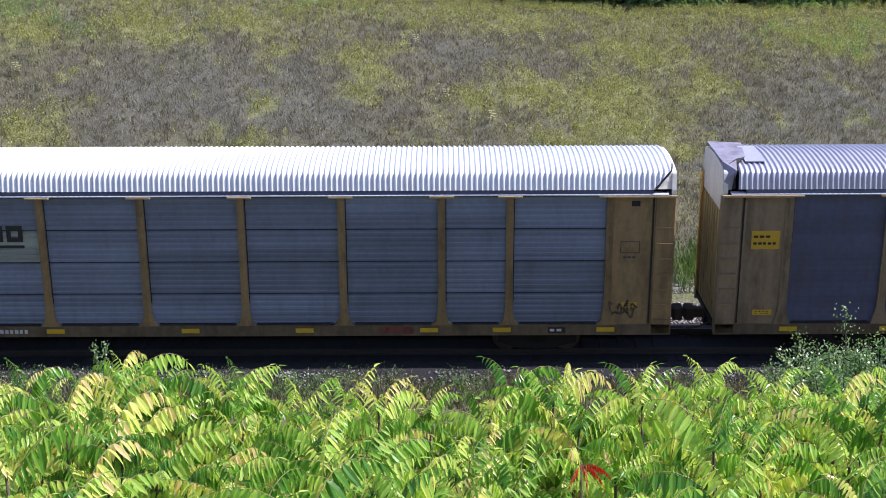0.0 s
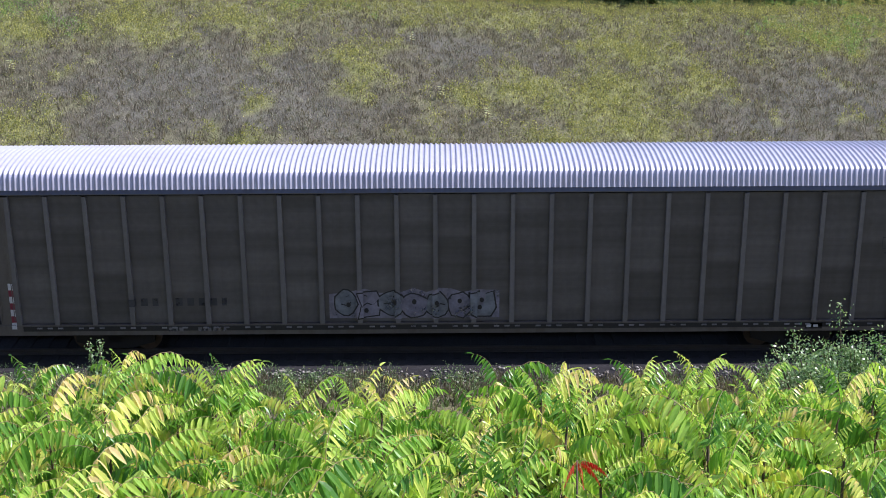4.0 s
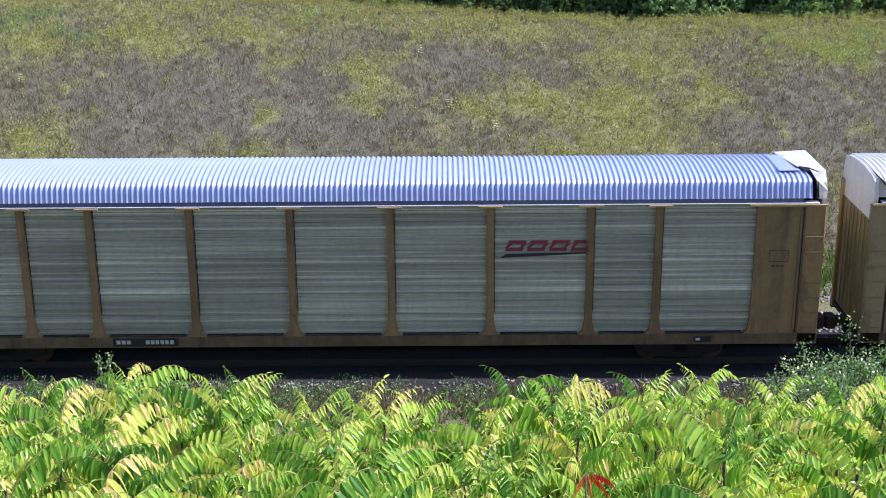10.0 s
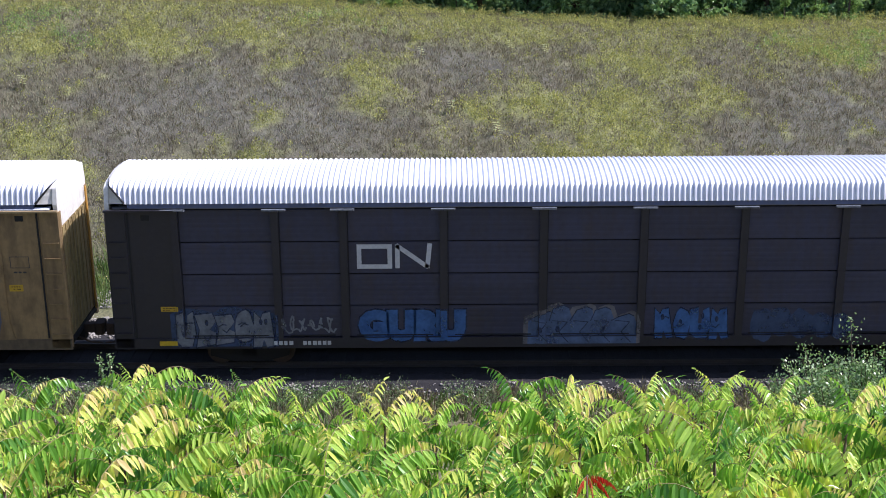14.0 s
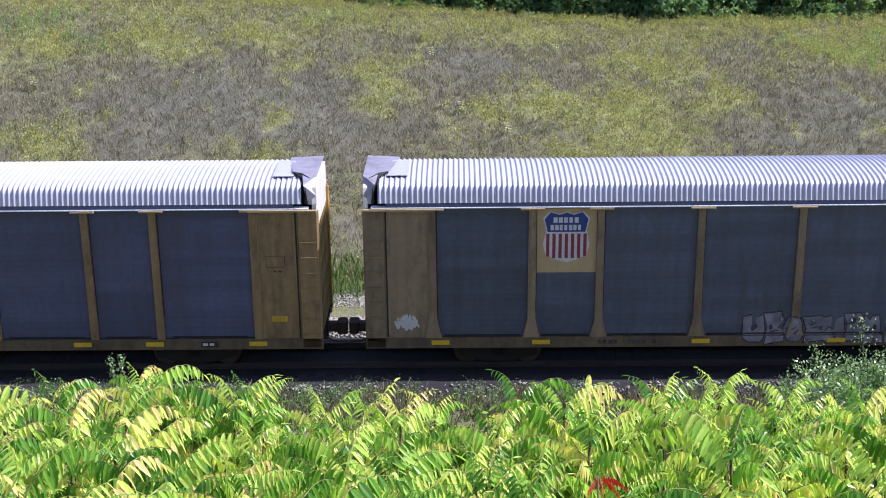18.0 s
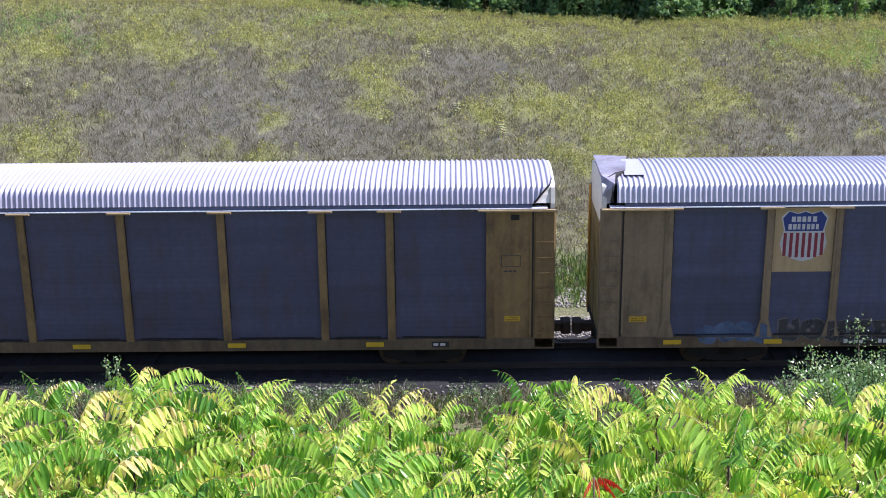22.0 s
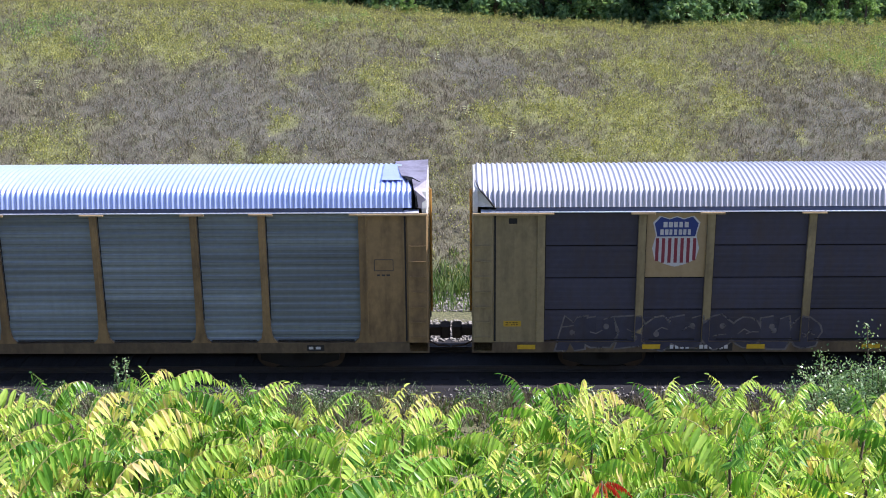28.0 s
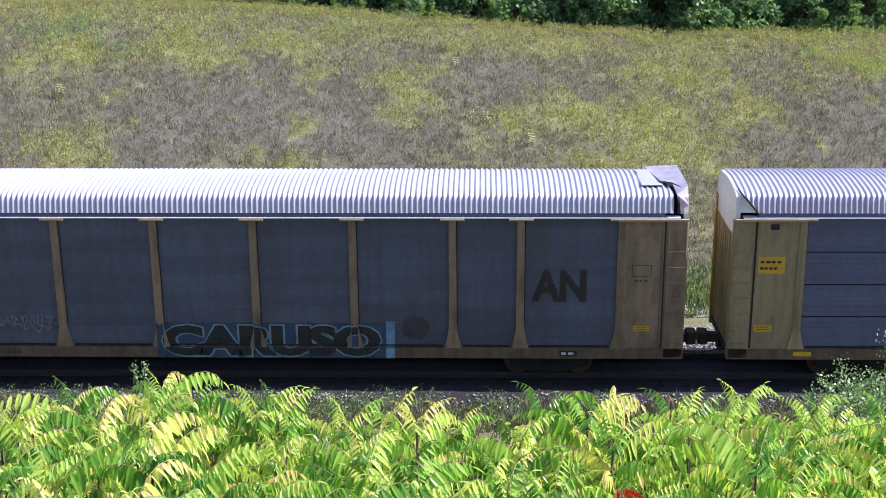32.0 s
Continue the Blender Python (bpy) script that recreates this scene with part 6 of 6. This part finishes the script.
# ---- sumac on the bank ----
def sumac_leaf(seed, rise, droop, pairs=9, length=0.42):
    """A feathered leaf: a stalk that rises at first and then arches over, its broad pointed leaflets hanging in pairs like a comb."""
    rng = random.Random(seed)
    g, st = Geo(), Geo()
    fall = rng.uniform(0.25, 0.95) + 0.3 * droop - (0.7 if rise > 1.25 else 0.0)
    sway = rng.uniform(-0.45, 0.45)
    bow = rng.uniform(0.9, 1.9)
    pts = [Vector((0, 0, 0))]
    for i in range(8):
        f = i / 7
        a = rise - (rise + fall) * f ** bow
        pts.append(pts[-1] + Vector((math.cos(a), sway * f, math.sin(a))) * (length / 8))
    st.tube(pts, [0.0021 - 0.00016 * i for i in range(9)], 4)

    def at(f):
        k = min(7, int(f * 8))
        return pts[k].lerp(pts[k + 1], f * 8 - k), (pts[k + 1] - pts[k]).normalized()

    def leaflet(p, d, n, ln, w):
        d, n = d.normalized(), n.normalized()
        side = d.cross(n).normalized()
        n = side.cross(d)
        bend = rng.uniform(0.02, 0.34)
        fold = rng.uniform(0.12, 0.55)
        row = []
        for f, ww in ((0.0, 0.22), (0.14, 0.82), (0.38, 1.0), (0.66, 0.78), (0.87, 0.36), (1.0, 0.0)):
            c = p + d * ln * f - n * bend * ln * f * f
            if ww:
                row.append((c - side * w * ww + n * w * ww * fold, c, c + side * w * ww + n * w * ww * fold))
            else:
                row.append((c,))
        v = [q for r in row for q in r]
        f = []
        for k in range(4):
            a = 3 * k
            f += [(a, a + 1, a + 4, a + 3), (a + 1, a + 2, a + 5, a + 4)]
        g.add(v, f + [(12, 13, 15), (13, 14, 15)])

    hang = 0.30 + 1.75 * droop
    for i in range(pairs):
        f = 0.14 + 0.83 * i / (pairs - 1)
        p, t = at(f)
        size = 0.113 * (1 - 0.62 * max(0, f - 0.45) / 0.55) * (0.66 + 0.34 * min(1, (f - 0.14) / 0.2)) * rng.uniform(0.9, 1.08) * (0.45 + 0.55 * length / 0.42)
        for s in (-1, 1):
            if rng.random() < 0.04:
                continue
            d = t * rng.uniform(0.35, 0.6) + Vector((0, s, 0)) * rng.uniform(0.42, 0.75) - Vector((0, 0, hang * rng.uniform(0.8, 1.15)))
            leaflet(p, d, Vector((rng.uniform(-0.4, 0.5), 0.9 * s * droop + rng.uniform(-0.25, 0.25), 0.75)), size, size * rng.uniform(0.105, 0.13))
    p, t = at(0.999)
    leaflet(p, t, Vector((0.6, 0.3, 0.8)), 0.055, 0.008)
    return g, st


LEAVES = []
for k in range(15):
    g, st = sumac_leaf(60 + k, 1.38 - 0.10 * k, min(1.0, 0.25 + 0.13 * k), 10 + k % 4, 0.27 + 0.04 * (k % 5))
    red = k == 14
    n_leaf = len(g.f)
    g.add(st.v, st.f)
    me = g.mesh("leaf", M["red_leaf" if red else "sumac"])
    me.materials.append(M["rachis"])
    me.polygons.foreach_set("material_index", [0] * n_leaf + [1] * (len(g.f) - n_leaf))
    LEAVES.append(me)


def sumac(x, y, top, tips, seed):
    """A shrub of a few crooked stems, each with a whorl of feathered leaves at its tip; top: height of its uppermost leaf."""
    rng = random.Random(seed)
    z0 = float(terrain(x, y)) - 0.35
    root = tagged(new("sumac_shrub"), "staghorn sumac with green and yellowing feathered leaves", "shrub", "sumac thicket")
    highest = 0.0
    for tip in range(tips):
        a = rng.uniform(0, 6.28)
        r = rng.uniform(0.05, 0.24)
        h = top - z0 - 0.16 - (rng.uniform(0.04, 0.2) if tip else 0.0)
        end = Vector((math.cos(a) * r, math.sin(a) * r, h))
        stem = Geo().tube([(0, 0, 0), (end.x * 0.3, end.y * 0.3, h * 0.35), (end.x * 0.8, end.y * 0.8, h * 0.72), tuple(end)], [0.011, 0.009, 0.007, 0.005], 6)
        part("stem", stem.mesh("stem", M["bark"], True), root)
        n = rng.randint(13, 16)
        for i in range(n):
            f = i / n
            me = LEAVES[i % 2 if i < 3 else max(0, min(13, int(f * 13 + rng.uniform(-1.5, 3.0))))]
            m = Matrix.Translation(end - Vector((0, 0, 0.36 * f))) @ pose(0, 0, 0, 0, 0, math.degrees(i * 2.4) + rng.uniform(-25, 25)) @ pose(0, 0, 0, rng.uniform(-22, 22), rng.uniform(-12, 12), 0) @ Matrix.Scale(rng.uniform(0.75, 1.12) * (0.72 if i < 3 else 1.0), 4)
            lf = part("leaf", me, root)
            lf.matrix_local = m
            highest = max(highest, max((m @ v.co).z for v in me.vertices))
    root.location = (x, y, top - highest)
    return root


# heights of the leaf tips along the thicket's far edge
EDGE_X = (-2.15, -1.97, -1.91, -1.75, -1.55, -1.40, -1.33, -1.22, -1.13, -1.05, -0.93, -0.84, -0.70, -0.55, -0.40, -0.15, 0.05, 0.23, 0.36, 0.45, 0.54, 0.66, 0.80, 0.92, 0.99, 1.10, 1.28, 1.41, 1.60, 1.80, 2.02)
EDGE_Z = (13.03, 13.07, 13.07, 12.99, 13.04, 13.21, 13.20, 13.11, 13.22, 13.13, 13.12, 13.02, 12.99, 13.03, 12.98, 12.99, 13.06, 13.09, 13.11, 13.17, 13.09, 13.09, 13.10, 13.10, 13.16, 13.09, 13.08, 13.10, 13.14, 13.09, 13.10)


def thicket():
    rng = random.Random(8)
    made = []
    # rows down the bank: distance, height of the uppermost leaves, half-width, step
    for y, z, half, step in ((-34.0, 13.90, 1.4, 0.33), (-33.45, 13.70, 1.6, 0.30), (-32.85, 13.52, 1.85, 0.28), (-32.2, 13.35, 2.1, 0.25), (-31.4, 0, 2.3, 0.18)):
        x = -half
        while x <= half:
            px = x + rng.uniform(-0.07, 0.07)
            if z:
                top = z + rng.uniform(-0.09, 0.05) - (0.06 if y > -32.5 else 0.0) * math.exp(-((x + 0.45) / 0.4) ** 4)
            else:
                top = float(np.interp(px, EDGE_X, EDGE_Z)) - (0.045 if px < 0 else 0.01) + rng.uniform(-0.02, 0.01)
            made.append(sumac(px, y + rng.uniform(-0.1, 0.1), top, 2, rng.randrange(10 ** 6)))
            x += step
    return made


THICKET = thicket()


def red_twig():
    root = tagged(new("red_sumac_sprig"), "sumac sprig turned bright red in the thicket", "shrub")
    root.location = (0.42, -33.5, 12.77)
    stem = Geo().tube([(0, 0, -0.75), (0.02, 0, 0.3), (0.0, 0.02, 0.94)], [0.008, 0.005, 0.003], 6)
    part("stem", stem.mesh("stem", M["bark"], True), root)
    for k in range(4):
        lf = part("leaf", LEAVES[14], root, "crimson leaf")
        lf.matrix_local = Matrix.Translation((0, 0, 0.95)) @ pose(0, 0, 0, 0, 0, -120 + 35 * k) @ pose(0, 0, 0, 0, -10, 0) @ Matrix.Scale(0.24, 4)


red_twig()


def small_shrub(x, y, top, width, seed, sprigs, leaders, label):
    """A shrub of upright sprigs set with small rounded leaves."""
    rng = np.random.default_rng(seed)
    z0 = float(terrain(x, y)) - 0.1
    root = tagged(new("roadside_shrub"), label, "shrub")
    root.location = (x, y, z0)
    H = top - z0
    q, wood = [], Geo()
    for i in range(sprigs):
        a, r = rng.uniform(0, 6.28), width * math.sqrt(rng.random())
        end = np.array([math.cos(a) * r, math.sin(a) * r * 0.6, H - (0.08 * rng.random() if i < leaders else 0.14 + 0.4 * rng.random())])
        mid = end * np.array([0.6, 0.6, 0.72])
        wood.tube([(0, 0, 0), tuple(mid), tuple(end)], [0.012, 0.008, 0.003], 5)
        for k in range(330 if i >= leaders else 210):
            f = rng.random() ** 0.7
            c = mid + (end - mid) * f + rng.normal(0, min(0.035, width * 0.2), 3)
            u = rng.normal(0, 1, 3)
            u /= np.linalg.norm(u)
            v = np.cross(u, rng.normal(0, 1, 3))
            v /= np.linalg.norm(v)
            s = rng.uniform(0.007, 0.014)
            q += [c - u * s, c + v * s * 0.65 - u * s * 0.2, c + u * s, c - v * s * 0.65 - u * s * 0.2]
    part("twig_frame", wood.mesh("twig_frame", M["bark"]), root)
    part("leaves", array_mesh("leaves", np.array(q), np.arange(len(q)).reshape(-1, 4), M["shrub"]), root)


small_shrub(2.95, -28.7, 12.15, 0.74, 5, 130, 8, "bush with small grey-green rounded leaves on the bank")
small_shrub(-2.30, -28.9, 12.20, 0.07, 6, 7, 2, "slender green weed rising above the sumac")


def milkweed(x, y, h, seed):
    rng = np.random.default_rng(seed)
    root = tagged(new("milkweed"), "pale milkweed stalk with drooping yellow leaves on the slope", "weed", "tall weeds on the slope")
    root.location = (x, y, float(terrain(x, y)) - 0.05)
    part("stem", Geo().tube([(0, 0, 0), (0.03, 0, h * 0.6), (0, 0.03, h)], [0.02, 0.014, 0.008], 5).mesh("stem", M["rachis"]), root)
    g = Geo()
    for i in range(12):
        z, a = h * (0.35 + 0.6 * i / 12), i * 2.2 + rng.uniform(-0.3, 0.3)
        d, s = Vector((math.cos(a), math.sin(a), 0.25)), Vector((-math.sin(a), math.cos(a), 0))
        b = Vector((0, 0, z))
        g.add([b, b + d * 0.1 + s * 0.045, b + d * 0.24 - Vector((0, 0, 0.06)), b + d * 0.1 - s * 0.045], [(0, 1, 2, 3)])
    part("leaves", g.mesh("leaves", M["milkweed"]), root)


for k, (x, y) in enumerate(((3.3, 31.4), (5.0, 34.6), (5.05, 30.7), (-1.3, 29.4), (13.2, 33.3), (2.2, 20.5), (0.2, 22.5), (-19.8, 24.0))):
    milkweed(x, y, 0.75, k)


# metres by which the train lags behind an even speed, by seconds
LAG = ((0, 1.05), (1, 0.94), (2, 0.82), (3, 0.60), (5.5, 0.28), (8, 0.06), (10, 0.0), (12, -0.12), (14, -0.16), (17, -0.20), (19, -0.12), (21, -0.05), (23, 0.06), (25, 0.20), (28, -0.06), (30, 0.0), (32, 0.13))


def motions():
    """The train rolls by, its speed changing a little; a light wind rocks the sumac."""
    for i, wagon in enumerate(TRAIN):
        x = FIRST + i * PITCH - (0.2 if i == 18 else 0.0)
        walk(wagon, [(t, pose(x - SPEED * t - lag, 0, 0)) for t, lag in LAG])
    for i, shrub in enumerate(THICKET):
        x, y, z = shrub.location
        walk(shrub, [(t, pose(x, y, z, 0.45 * math.sin(1.9 * t + i * 1.7) + 0.3 * math.sin(4.1 * t + i), 0.6 * math.sin(2.3 * t + i * 0.9) + 0.3 * math.sin(5.3 * t + 2 * i), 0)) for t in range(33)])


motions()
